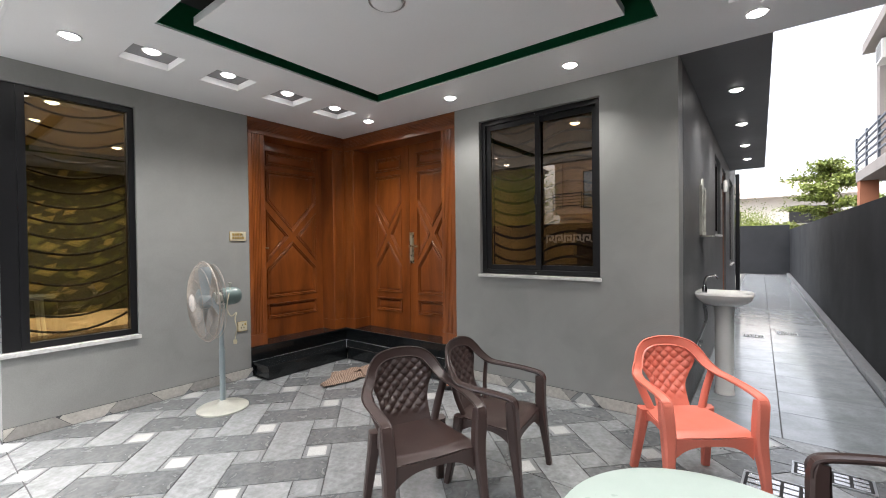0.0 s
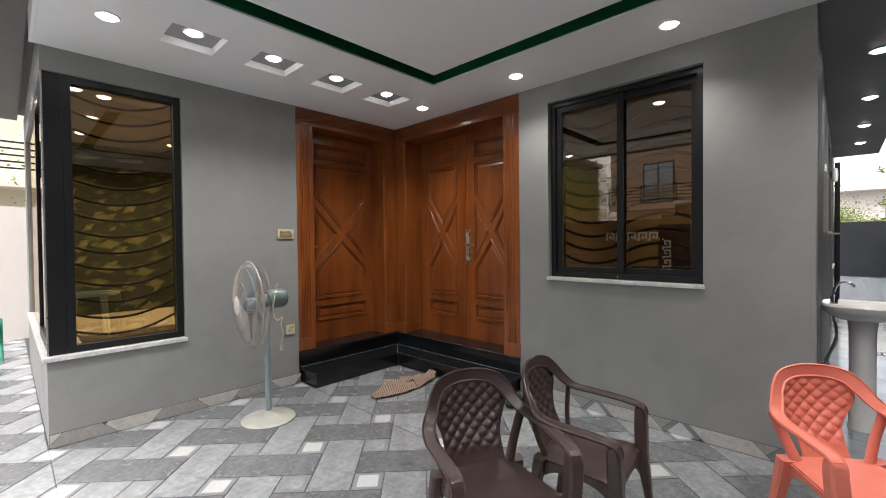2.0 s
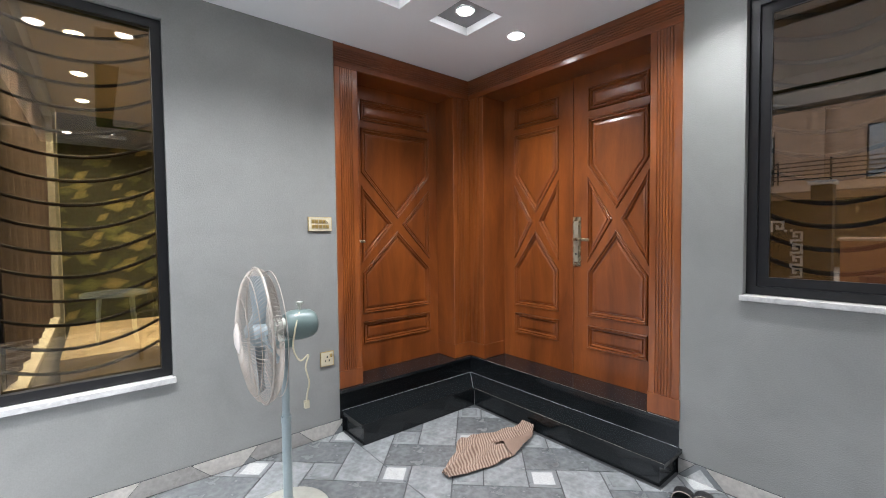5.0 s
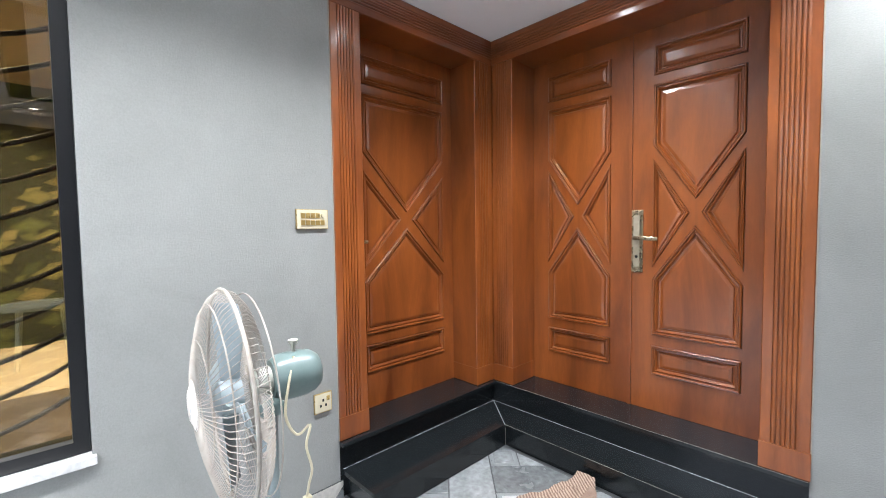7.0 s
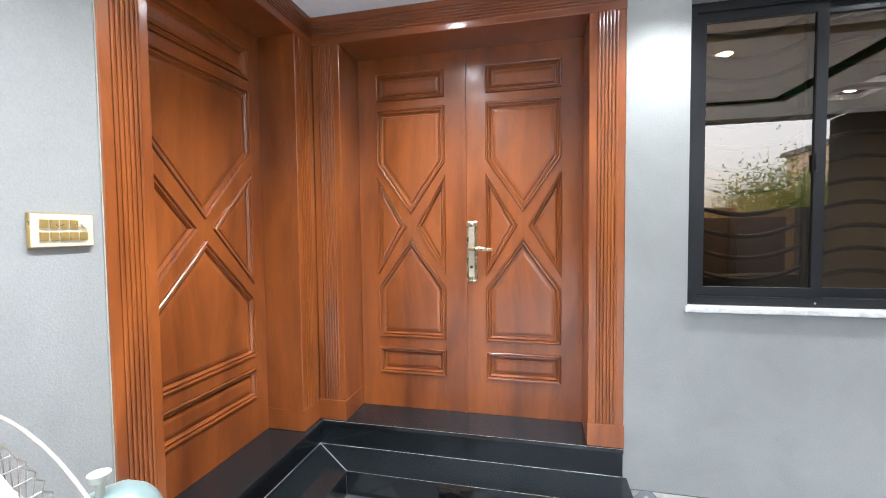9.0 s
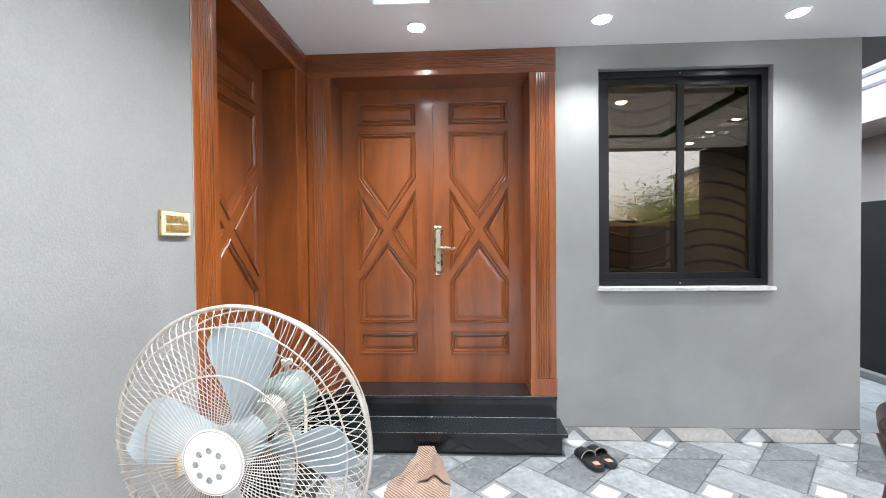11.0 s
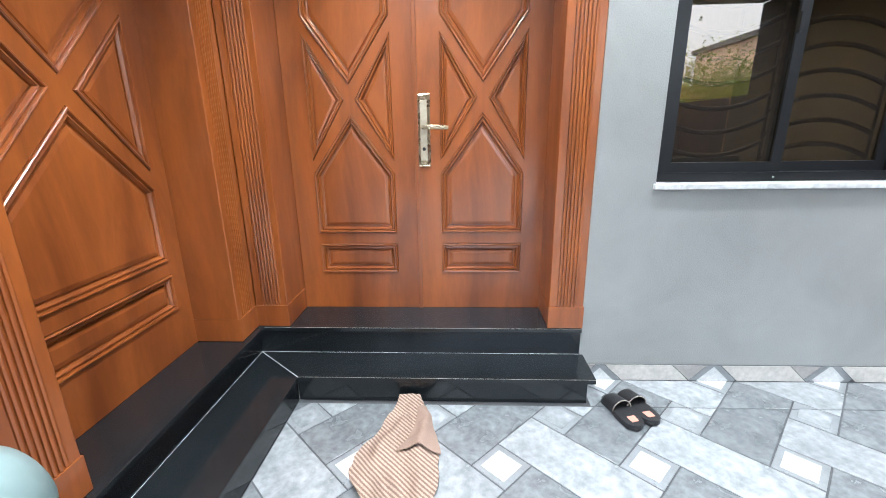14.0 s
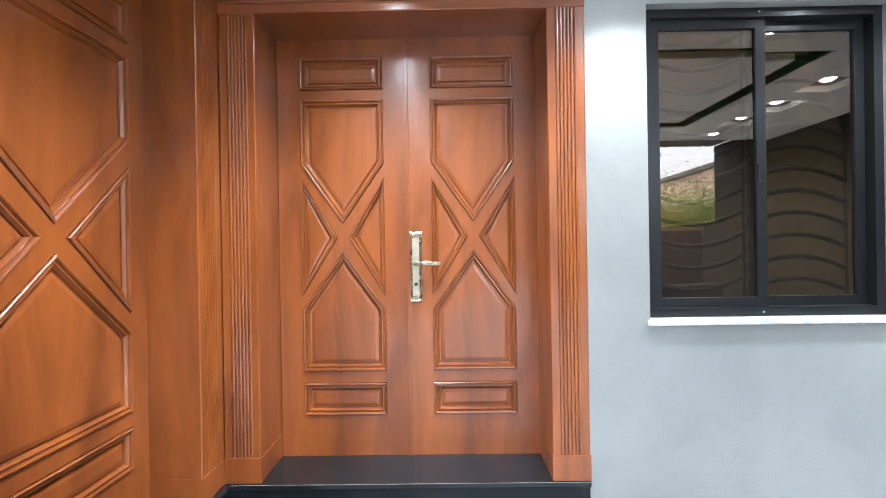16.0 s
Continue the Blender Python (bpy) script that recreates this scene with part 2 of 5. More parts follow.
M_YELLOW = mat("yellow facade paint", (0.80, 0.73, 0.58), None, 0.7, 0.7)
M_ROAD = mat("grey street paving", (0.19, 0.185, 0.175), (0.14, 0.137, 0.13), 0.6, 0.85, bump=0.4, fine=30)
M_HOSE = mat("green hose plastic", (0.02, 0.30, 0.20), None, 10, 0.35)
M_HOSEY = mat("yellow hose", (0.55, 0.52, 0.12), None, 10, 0.4)
M_LAMP = emit("downlight glow", (1.0, 0.97, 0.92), 6.5)
M_BULB = emit("warm bulb", (1.0, 0.75, 0.45), 6.0)


# ---- building helpers ----
def part(name, bm, material, parent=None, label="", smooth=False):
    me = bpy.data.meshes.new(name)
    bmesh.ops.recalc_face_normals(bm, faces=bm.faces[:])
    bm.to_mesh(me)
    bm.free()
    if smooth:
        me.shade_smooth()
        me.set_sharp_from_angle(angle=radians(38))
    me.materials.append(material)
    ob = new(name, me)
    if parent is not None:
        ob.parent = parent
    if label:
        ob["label"] = label
    return ob


def thing(name, m, label, category, group="", kind=""):
    e = new(name)
    e.empty_display_size = 0.1
    e.matrix_world = m
    return tagged(e, label, category, group, kind)


def box(bm, x0, y0, z0, x1, y1, z1, bevel=0.0):
    vs = [bm.verts.new((x, y, z)) for x in (x0, x1) for y in (y0, y1) for z in (z0, z1)]
    fs = [bm.faces.new([vs[i] for i in q]) for q in ((0, 1, 3, 2), (4, 6, 7, 5), (0, 4, 5, 1), (2, 3, 7, 6), (0, 2, 6, 4), (1, 5, 7, 3))]
    if bevel:
        es = {e for f in fs for e in f.edges}
        bmesh.ops.bevel(bm, geom=list(es), offset=bevel, segments=2, profile=0.7, affect="EDGES")
    return bm


def boxm(*a, bevel=0.0):
    return box(bmesh.new(), *a, bevel=bevel)


def tube(bm, pts, radii, seg=10, flat=None, side=None, cap=True):
    """A tube along pts; radii: one or a list; flat: the ratio of the second half-axis; side: the direction of the first."""
    pts = [Vector(p) for p in pts]
    n = len(pts)
    radii = radii if isinstance(radii, (list, tuple)) else [radii] * n
    rings = []
    ref = Vector(side) if side else None
    for i, p in enumerate(pts):
        t = (pts[min(i + 1, n - 1)] - pts[max(i - 1, 0)]).normalized()
        if ref is None:
            ref = Vector((0, 0, 1)) if abs(t.z) < 0.9 else Vector((1, 0, 0))
        a = (ref - t * ref.dot(t)).normalized()
        b = t.cross(a)
        if side is None:
            ref = a
        k = flat if flat else 1.0
        rings.append([bm.verts.new(p + a * radii[i] * math.cos(2 * math.pi * j / seg) + b * radii[i] * k * math.sin(2 * math.pi * j / seg)) for j in range(seg)])
    for r, s in zip(rings, rings[1:]):
        for j in range(seg):
            bm.faces.new((r[j], r[(j + 1) % seg], s[(j + 1) % seg], s[j]))
    if cap:
        bm.faces.new(rings[0][::-1])
        bm.faces.new(rings[-1])
    return bm


def smooth_path(ctrl, n=8):
    """Catmull-Rom through the control points."""
    c = [Vector(p) for p in ctrl]
    c = [c[0] * 2 - c[1], *c, c[-1] * 2 - c[-2]]
    out = []
    for i in range(1, len(c) - 2):
        for k in range(n):
            t = k / n
            p0, p1, p2, p3 = c[i - 1:i + 3]
            out.append(0.5 * ((2 * p1) + (p2 - p0) * t + (2 * p0 - 5 * p1 + 4 * p2 - p3) * t * t + (3 * p1 - p0 - 3 * p2 + p3) * t ** 3))
    out.append(c[-2])
    return out


def lathe(bm, profile, seg=32, m=None):
    """Turns (radius, height) pairs about z."""
    m = m or Matrix.Identity(4)
    rings = []
    for r, z in profile:
        if r < 1e-5:
            rings.append([bm.verts.new(m @ Vector((0, 0, z)))])
        else:
            rings.append([bm.verts.new(m @ Vector((r * math.cos(2 * math.pi * j / seg), r * math.sin(2 * math.pi * j / seg), z))) for j in range(seg)])
    for a, b in zip(rings, rings[1:]):
        for j in range(seg):
            k = (j + 1) % seg
            if len(a) == 1 and len(b) == 1:
                continue
            if len(a) == 1:
                bm.faces.new((a[0], b[j], b[k]))
            elif len(b) == 1:
                bm.faces.new((a[j], b[0], a[k]))
            else:
                bm.faces.new((a[j], b[j], b[k], a[k]))
    return bm


def ring_tube(bm, centre, radius, r, m, seg=48, sides=6):
    pts = [m @ (Vector(centre) + Vector((radius * math.cos(2 * math.pi * i / seg), radius * math.sin(2 * math.pi * i / seg), 0))) for i in range(seg)]
    ax = (m.to_3x3() @ Vector((0, 0, 1))).normalized()
    c = m @ Vector(centre)
    rings = []
    for p in pts:
        a = (p - c).normalized()
        rings.append([bm.verts.new(p + a * r * math.cos(2 * math.pi * j / sides) + ax * r * math.sin(2 * math.pi * j / sides)) for j in range(sides)])
    for i in range(seg):
        A, B = rings[i], rings[(i + 1) % seg]
        for j in range(sides):
            bm.faces.new((A[j], A[(j + 1) % sides], B[(j + 1) % sides], B[j]))
    return bm


def wall(name, axis, at, depth, u0, u1, z0, z1, holes, material, label):
    """An upright slab along x (axis 'x', front face at y=at) or y (axis 'y', front face at x=at), with rectangular openings (u0, u1, z0, z1)."""
    us = sorted({u0, u1, *[h for q in holes for h in q[:2] if u0 < h < u1]})
    zs = sorted({z0, z1, *[h for q in holes for h in q[2:] if z0 < h < z1]})
    solid = {}
    for i in range(len(us) - 1):
        for k in range(len(zs) - 1):
            cu, cz = (us[i] + us[i + 1]) / 2, (zs[k] + zs[k + 1]) / 2
            solid[i, k] = not any(a < cu < b and c < cz < d for a, b, c, d in holes)
    bm = bmesh.new()
    cache = {}

    def v(i, k, d):
        key = (i, k, d)
        if key not in cache:
            o = at + depth * d
            cache[key] = bm.verts.new((us[i], o, zs[k]) if axis == "x" else (o, us[i], zs[k]))
        return cache[key]
    for (i, k), s in solid.items():
        if not s:
            continue
        for d in (0, 1):
            bm.faces.new((v(i, k, d), v(i + 1, k, d), v(i + 1, k + 1, d), v(i, k + 1, d)))
        if not solid.get((i - 1, k)):
            bm.faces.new((v(i, k, 0), v(i, k + 1, 0), v(i, k + 1, 1), v(i, k, 1)))
        if not solid.get((i + 1, k)):
            bm.faces.new((v(i + 1, k, 0), v(i + 1, k + 1, 0), v(i + 1, k + 1, 1), v(i + 1, k, 1)))
        if not solid.get((i, k - 1)):
            bm.faces.new((v(i, k, 0), v(i + 1, k, 0), v(i + 1, k, 1), v(i, k, 1)))
        if not solid.get((i, k + 1)):
            bm.faces.new((v(i, k + 1, 0), v(i + 1, k + 1, 0), v(i + 1, k + 1, 1), v(i, k + 1, 1)))
    return tagged(part(name, bm, material), label, "wall", kind="structure")


def clip_poly(poly, x0, y0, x1, y1):
    """A convex polygon cut to a rectangle."""
    for ax, lim, sgn in ((0, x0, 1), (0, x1, -1), (1, y0, 1), (1, y1, -1)):
        out = []
        for a, b in zip(poly, poly[1:] + poly[:1]):
            da, db = sgn * (a[ax] - lim), sgn * (b[ax] - lim)
            if da >= 0:
                out.append(a)
            if da * db < 0:
                t = da / (da - db)
                out.append((a[0] + t * (b[0] - a[0]), a[1] + t * (b[1] - a[1])))
        poly = out
        if len(poly) < 3:
            return []
    return poly


def inset(poly, d):
    """A convex polygon (counter-clockwise) drawn in by d."""
    n, out = len(poly), []
    for i in range(n):
        a, b, c = Vector(poly[i - 1]), Vector(poly[i]), Vector(poly[(i + 1) % n])
        e1, e2 = (b - a).normalized(), (c - b).normalized()
        n1, n2 = Vector((-e1.y, e1.x)), Vector((-e2.y, e2.x))
        s = (n1 + n2) / max(0.2, 1 + n1.dot(n2))
        out.append(tuple(b + s * d))
    return out


def area(poly):
    return 0.5 * sum(a[0] * b[1] - b[0] * a[1] for a, b in zip(poly, poly[1:] + poly[:1]))


# ---- structure ----
XL, YB, YF = -5.09, 4.42, 1.14          # left wall, back wall, front face of the wing
XC, XA = -1.057, 0.42                   # outer corner of the back wall, boundary wall
ZC = 2.913                              # ceiling
WX0, WX1, WZ0, WZ1 = -2.905, -1.665, 1.14, 2.74
LY1, LZ0, LZ1 = 2.02, 0.665, 2.74       # corner window

ground = tagged(part("ground", boxm(-60, -60, -0.3, 60, 60, -0.012), M_ROAD), "grey street paving around the house", "ground", kind="structure")
floor = tagged(part("floor", boxm(-10.4, -3.4, -0.2, XA, 4.60, -0.004), M_GROUT), "dark grout bed under the porch tiles", "floor", kind="structure")
alley = tagged(part("alley_floor", boxm(XC - 0.1, 4.60, -0.2, XA, 24.0, -0.004), M_GROUT), "grout bed under glossy alley tiles", "floor", kind="structure")

wall_left = wall("wall_left", "y", XL, -0.23, YF, YB + 0.3, 0, 3.1, [(YF, LY1, LZ0 - 0.02, LZ1), (3.07, YB + 0.3, 0, ZC)], M_GREY, "grey painted plaster wall with a corner window and a door")
wall_front = wall("wall_front", "x", YF, 0.23, -8.6, XL - 0.23, 0, 3.1, [(-8.1, XL - 0.23, LZ0 - 0.02, LZ1)], M_GREY, "grey painted plaster wall under the front window")
wall_back = wall("wall_back", "x", YB, 0.23, XL - 0.29, XC, 0, 3.1, [(XL - 0.29, -3.22, 0, ZC), (WX0, WX1, WZ0 - 0.02, WZ1)], M_GREY, "grey painted plaster wall with a window")
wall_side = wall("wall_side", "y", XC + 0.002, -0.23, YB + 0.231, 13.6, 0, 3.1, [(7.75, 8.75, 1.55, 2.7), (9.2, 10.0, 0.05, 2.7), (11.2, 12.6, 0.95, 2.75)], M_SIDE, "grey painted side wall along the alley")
boundary = wall("boundary_wall", "y", XA, 0.2, -3.6, 24.0, -0.01, 1.87, [], M_DARKWALL, "charcoal painted boundary wall of the alley")
alley_end = wall("alley_end_wall", "x", 23.0, 0.2, XC - 3, XA, -0.01, 2.06, [], M_DARKWALL, "charcoal painted wall closing the alley")
# unseen wall, added to keep side sky light off the door and panes
wall("boundary_wall_porch", "y", XA + 0.01, 0.18, -0.1, 4.40, 1.871, 3.1, [], M_DARKWALL, "dark upper wall added out of view to block sky light")
kerb = tagged(part("alley_kerb", boxm(XA - 0.10, 4.6, -0.004, XA - 0.001, 22.99, 0.07, bevel=0.008), M_TILE_G), "grey stone kerb at the boundary wall", "kerb", kind="structure")


# ceiling of the porch: border with the recess cut out, floating panel, black void, green cheeks
CX0, CX1, CY0, CY1 = -3.672, -1.07, 1.72, 3.708
BOXES = [(x, y) for x in (-4.263, -0.53) for y in (1.895, 2.472, 3.048, 3.625)]


def slab_with_holes(name, x0, y0, x1, y1, z0, z1, holes, material, label):
    xs = sorted({x0, x1, *[v for h in holes for v in (h[0], h[2])]})
    ys = sorted({y0, y1, *[v for h in holes for v in (h[1], h[3])]})
    bm = bmesh.new()
    vs = {}

    def v(i, k, z):
        if (i, k, z) not in vs:
            vs[i, k, z] = bm.verts.new((xs[i], ys[k], z))
        return vs[i, k, z]
    solid = {(i, k): not any(h[0] < (xs[i] + xs[i + 1]) / 2 < h[2] and h[1] < (ys[k] + ys[k + 1]) / 2 < h[3] for h in holes) for i in range(len(xs) - 1) for k in range(len(ys) - 1)}
    for (i, k), s in solid.items():
        if s:
            for z in (z0, z1):
                bm.faces.new((v(i, k, z), v(i + 1, k, z), v(i + 1, k + 1, z), v(i, k + 1, z)))
            for di, dk, q in ((-1, 0, ((i, k), (i, k + 1))), (1, 0, ((i + 1, k), (i + 1, k + 1))), (0, -1, ((i, k), (i + 1, k))), (0, 1, ((i, k + 1), (i + 1, k + 1)))):
                if not solid.get((i + di, k + dk)):
                    bm.faces.new((v(*q[0], z0), v(*q[1], z0), v(*q[1], z1), v(*q[0], z1)))
    return tagged(part(name, bm, material), label, "ceiling", kind="structure")


holes = [(CX0, CY0, CX1, CY1)] + [(x - 0.170, y - 0.170, x + 0.170, y + 0.170) for x, y in BOXES]
ceiling = slab_with_holes("ceiling", XL - 0.0, YF - 0.03, XA, YB, ZC, ZC + 0.055, holes, M_CEIL, "white painted porch ceiling with a recessed centre")
ceiling_box = slab_with_holes("ceiling_upper", XL, YF - 0.03, XA, YB, ZC + 0.057, ZC + 0.10, [(CX0, CY0, CX1, CY1)], M_RECESS_SHADE, "boards over the lamp recesses, greyed to stand for shade")
bm = bmesh.new()
for x0, y0, x1, y1 in ((CX0 + 0.001, CY0, CX0 + 0.012, CY1), (CX1 - 0.012, CY0, CX1 - 0.001, CY1), (CX0 + 0.012, CY0 + 0.001, CX1 - 0.012, CY0 + 0.012), (CX0 + 0.012, CY1 - 0.012, CX1 - 0.012, CY1 - 0.001)):
    box(bm, x0, y0, ZC + 0.012, x1, y1, ZC + 0.20)
cove = tagged(part("ceiling_cove", bm, M_GREEN), "green painted cheeks of the ceiling recess", "ceiling trim", kind="structure")
panel = tagged(part("ceiling_panel", boxm(CX0 + 0.16, CY0 + 0.17, ZC + 0.005, CX1 - 0.17, CY1 - 0.16, ZC + 0.06, bevel=0.004), M_CEIL), "white floating ceiling panel", "ceiling", kind="structure")
tagged(part("ceiling_void", boxm(CX0, CY0, ZC + 0.20, CX1, CY1, ZC + 0.24), M_BLACK), "black slab over the ceiling panel", "ceiling", kind="structure")
tagged(part("roof", boxm(-8.7, -0.1, 3.18, XA, YB + 0.3, 3.42), M_SOFFIT), "dark painted roof slab over porch", "roof", kind="structure")
tagged(part("roof_house", boxm(-8.7, YB + 0.301, 3.11, XC, 14.0, 3.42), M_SOFFIT), "roof slab of the house", "roof", kind="structure")
tagged(part("soffit_front", boxm(-8.7, -0.1, 3.105, XA, YF - 0.055, 3.175), M_SOFFIT), "dark grey soffit in front of the house", "ceiling", kind="structure")
tagged(part("soffit_alley", boxm(XC + 0.001, YB + 0.002, 2.93, -0.47, 11.4, 3.10), M_SOFFIT), "dark grey soffit over the alley", "ceiling", kind="structure")

tagged(part("fascia", boxm(XL, YF - 0.052, ZC - 0.002, XA, YF - 0.031, 3.178), M_CEIL), "white painted edge of the porch ceiling", "fascia", kind="structure")

# rooms behind the two windows
tagged(part("room_floor", boxm(-8.58, 1.38, -0.05, XL - 0.32, 3.0, 0.02), M_TAN), "tan floor of the front room", "floor", kind="structure")
tagged(part("room_wall_leaf", boxm(-8.6, 1.38, 0, -8.5, 3.05, 3.1), M_LEAFPAPER), "wall papered with broad green leaves", "wall", kind="structure")
tagged(part("room_wall_north", boxm(-8.5, 3.0, 0, XL - 0.4, 3.06, 3.1), M_TAN), "tan plaster wall of the front room", "wall", kind="structure")
tagged(part("room_ceiling", boxm(-8.5, 1.38, 2.88, XL - 0.235, 3.0, 2.95), M_TAN), "tan ceiling of the front room", "ceiling", kind="structure")
tagged(part("den_wall_north", boxm(-3.35, 6.6, 0, XC - 0.24, 6.7, 3.1), M_TAN), "tan plaster wall of the room behind the window", "wall", kind="structure")
tagged(part("den_wall_west", boxm(-3.35, YB + 0.3, 0, -3.25, 6.6, 3.1), M_TAN), "tan plaster wall of the room behind the window", "wall", kind="structure")
tagged(part("den_ceiling", boxm(-3.25, YB + 0.235, 2.88, XC - 0.24, 6.6, 2.95), M_TAN), "tan ceiling of the room behind the window", "ceiling", kind="structure")
tagged(part("den_floor", boxm(-3.25, YB + 0.235, -0.05, XC - 0.24, 6.6, 0.02), M_TAN), "tan floor of the room behind the window", "floor", kind="structure")


# ---- black granite steps ----
steps = thing("door_steps", pose(0, 0, 0), "two black polished granite steps turning the corner below the doors", "steps")
part("landing", boxm(-5.40, 4.4215, 0.0, -3.221, 4.76, 0.298), M_GRANITE, steps)
part("landing", boxm(-5.40, 3.071, 0.0, XL + 0.0, 4.4205, 0.2975), M_GRANITE, steps)
part("landing_slab", boxm(XL - 0.31, 4.405, 0.299, -3.219, 4.76, 0.326, bevel=0.004), M_GRANITE, steps)
part("landing_slab", boxm(XL - 0.31, 3.069, 0.299, XL + 0.040, 4.404, 0.3255, bevel=0.004), M_GRANITE, steps)
part("riser", boxm(XL + 0.001, 4.185, 0.0, -3.235, 4.4195, 0.130), M_GRANITE, steps)
part("riser", boxm(XL + 0.001, 3.105, 0.0, -4.79, 4.184, 0.1295), M_GRANITE, steps)


def prism(bm, poly, z0, z1):
    lo, hi = [bm.verts.new((x, y, z0)) for x, y in poly], [bm.verts.new((x, y, z1)) for x, y in poly]
    bm.faces.new(lo[::-1])
    bm.faces.new(hi)
    for i in range(len(poly)):
        k = (i + 1) % len(poly)
        bm.faces.new((lo[i], lo[k], hi[k], hi[i]))
    return bm


def bevelled(bm, d):
    bmesh.ops.bevel(bm, geom=bm.edges[:], offset=d, segments=2, profile=0.7, affect="EDGES")
    return bm


part("tread", bevelled(prism(bmesh.new(), [(XL + 0.001, 4.4195), (-4.772, 4.160), (-3.20, 4.160), (-3.20, 4.4195)], 0.131, 0.158), 0.003), M_GRANITE, steps)
part("tread", bevelled(prism(bmesh.new(), [(XL + 0.001, 4.4165), (XL + 0.001, 3.085), (-4.774, 3.085), (-4.774, 4.157)], 0.131, 0.158), 0.003), M_GRANITE, steps)
bm = bmesh.new()
tube(bm, [(XL + 0.003, 4.418, 0.157), (-4.775, 4.158, 0.157)], 0.0018, 5)
part("joint", bm, M_MARBLE, steps, "pale filler in the mitre joint")
part("joint", tube(bmesh.new(), [(XL + 0.04, 4.4045, 0.3255), (-3.221, 4.4045, 0.3255)], 0.0009, 5), M_BEAD, steps)
part("joint", tube(bmesh.new(), [(-4.772, 4.1605, 0.157), (-3.202, 4.1605, 0.157)], 0.0008, 5), M_BEAD, steps)
part("joint", tube(bmesh.new(), [(-4.7895, 4.1845, 0.0), (-4.7895, 4.1845, 0.130)], 0.0010, 5), M_BEAD, steps)
for a, b in (((XL + 0.002, 4.4185, 0.1595), (-3.225, 4.4185, 0.1595)), ((XL + 0.002, 4.418, 0.159), (XL + 0.002, 3.09, 0.159))):
    part("joint", tube(bmesh.new(), [a, b], 0.0010, 5), M_MARBLE, steps)


# ---- doors ----
def fluted(length, width, depth):
    """A reeded casing along z, its face at y=0 looking to -y, running back to +y."""
    prof = [(0, depth), (0, 0.004), (0.004, 0)]
    a, b, n = width * 0.22, width * 0.80, 6
    w = (b - a) / n
    for i in range(n):
        x = a + i * w
        prof += [(x, 0), (x + 0.001, 0.006), (x + 0.004, 0.007), (x + 0.005, 0.0), (x + w * 0.62, -0.002)]
    prof += [(b, 0), (width - 0.004, 0), (width, 0.004), (width, depth)]
    bm = bmesh.new()
    lo, hi = [bm.verts.new((x, y, 0)) for x, y in prof], [bm.verts.new((x, y, length)) for x, y in prof]
    bm.faces.new(lo[::-1])
    bm.faces.new(hi)
    for i in range(len(prof)):
        k = (i + 1) % len(prof)
        bm.faces.new((lo[i], lo[k], hi[k], hi[i]))
    return bm


def moved(bm, m):
    bmesh.ops.transform(bm, matrix=m, verts=bm.verts[:])
    return bm


def leaf(w, z1, p0, p1, parent, cross=1.588, up=1.665, low=1.512, shoulder=1.175, tri=(1.247, 1.935), arm=0.030, name="leaf"):
    """A panelled door leaf w wide, its face at y=0 looking to -y, standing on z=0 of the sill; p0..p1 is the span of the panels."""
    zoff = 0.327
    c = (p0 + p1) / 2
    h = [[(p0, 2.44), (p1, 2.44), (p1, 2.625), (p0, 2.625)],
         [(p0, 2.385), (p0, 2.012), (c, up), (p1, 2.012), (p1, 2.385)],
         [(p0, tri[1]), (p0, tri[0]), (c - arm, cross)],
         [(p1, tri[1]), (c + arm, cross), (p1, tri[0])],
         [(p0, 0.818), (p1, 0.818), (p1, shoulder), (c, low), (p0, shoulder)],
         [(p0, 0.563), (p1, 0.563), (p1, 0.75), (p0, 0.75)]]
    h = [[(x, z - zoff) for x, z in q] for q in h]
    h = [q if area(q) > 0 else q[::-1] for q in h]
    outer = [(0, 0), (w, 0), (w, z1 - zoff), (0, z1 - zoff)]
    from mathutils.geometry import tessellate_polygon
    loops = [outer] + h
    flat = [p for q in loops for p in q]
    tris = tessellate_polygon([[Vector((x, z, 0)) for x, z in q] for q in loops])
    bm = bmesh.new()
    vs = [bm.verts.new((x, 0, z)) for x, z in flat]
    for t in tris:
        try:
            bm.faces.new([vs[i] for i in t])
        except ValueError:
            pass
    back = [bm.verts.new((x, 0.045, z)) for x, z in outer]
    bm.faces.new(back)
    for i in range(4):
        k = (i + 1) % 4
        bm.faces.new((vs[i], vs[k], back[k], back[i]))
    body = part(name, bm, M_WOOD, parent)
    for q in h:
        three = len(q) == 3
        steps_ = [(0.0, 0.0), (0.0008, 0.008), (0.0035, 0.008), (0.0042, -0.007), (0.008, -0.011), (0.013, -0.009), (0.0155, 0.0), (0.0165, 0.0045), (0.0185, 0.0045), (0.0205, 0.0), (0.027, -0.002), (0.034, 0.010), (0.0355, 0.018)]
        steps_ += [(0.040, 0.019), (0.044, 0.010), (0.058, 0.006)] if three else [(0.044, 0.020), (0.048, 0.012), (0.066, 0.008)]
        b2 = bmesh.new()
        rings = [[b2.verts.new((x, y, z)) for x, z in inset(q, d)] for d, y in steps_]
        for r, s in zip(rings, rings[1:]):
            for i in range(len(q)):
                k = (i + 1) % len(q)
                b2.faces.new((r[i], r[k], s[k], s[i]))
        b2.faces.new(rings[-1])
        part("panel", b2, M_WOOD, body)
    return body


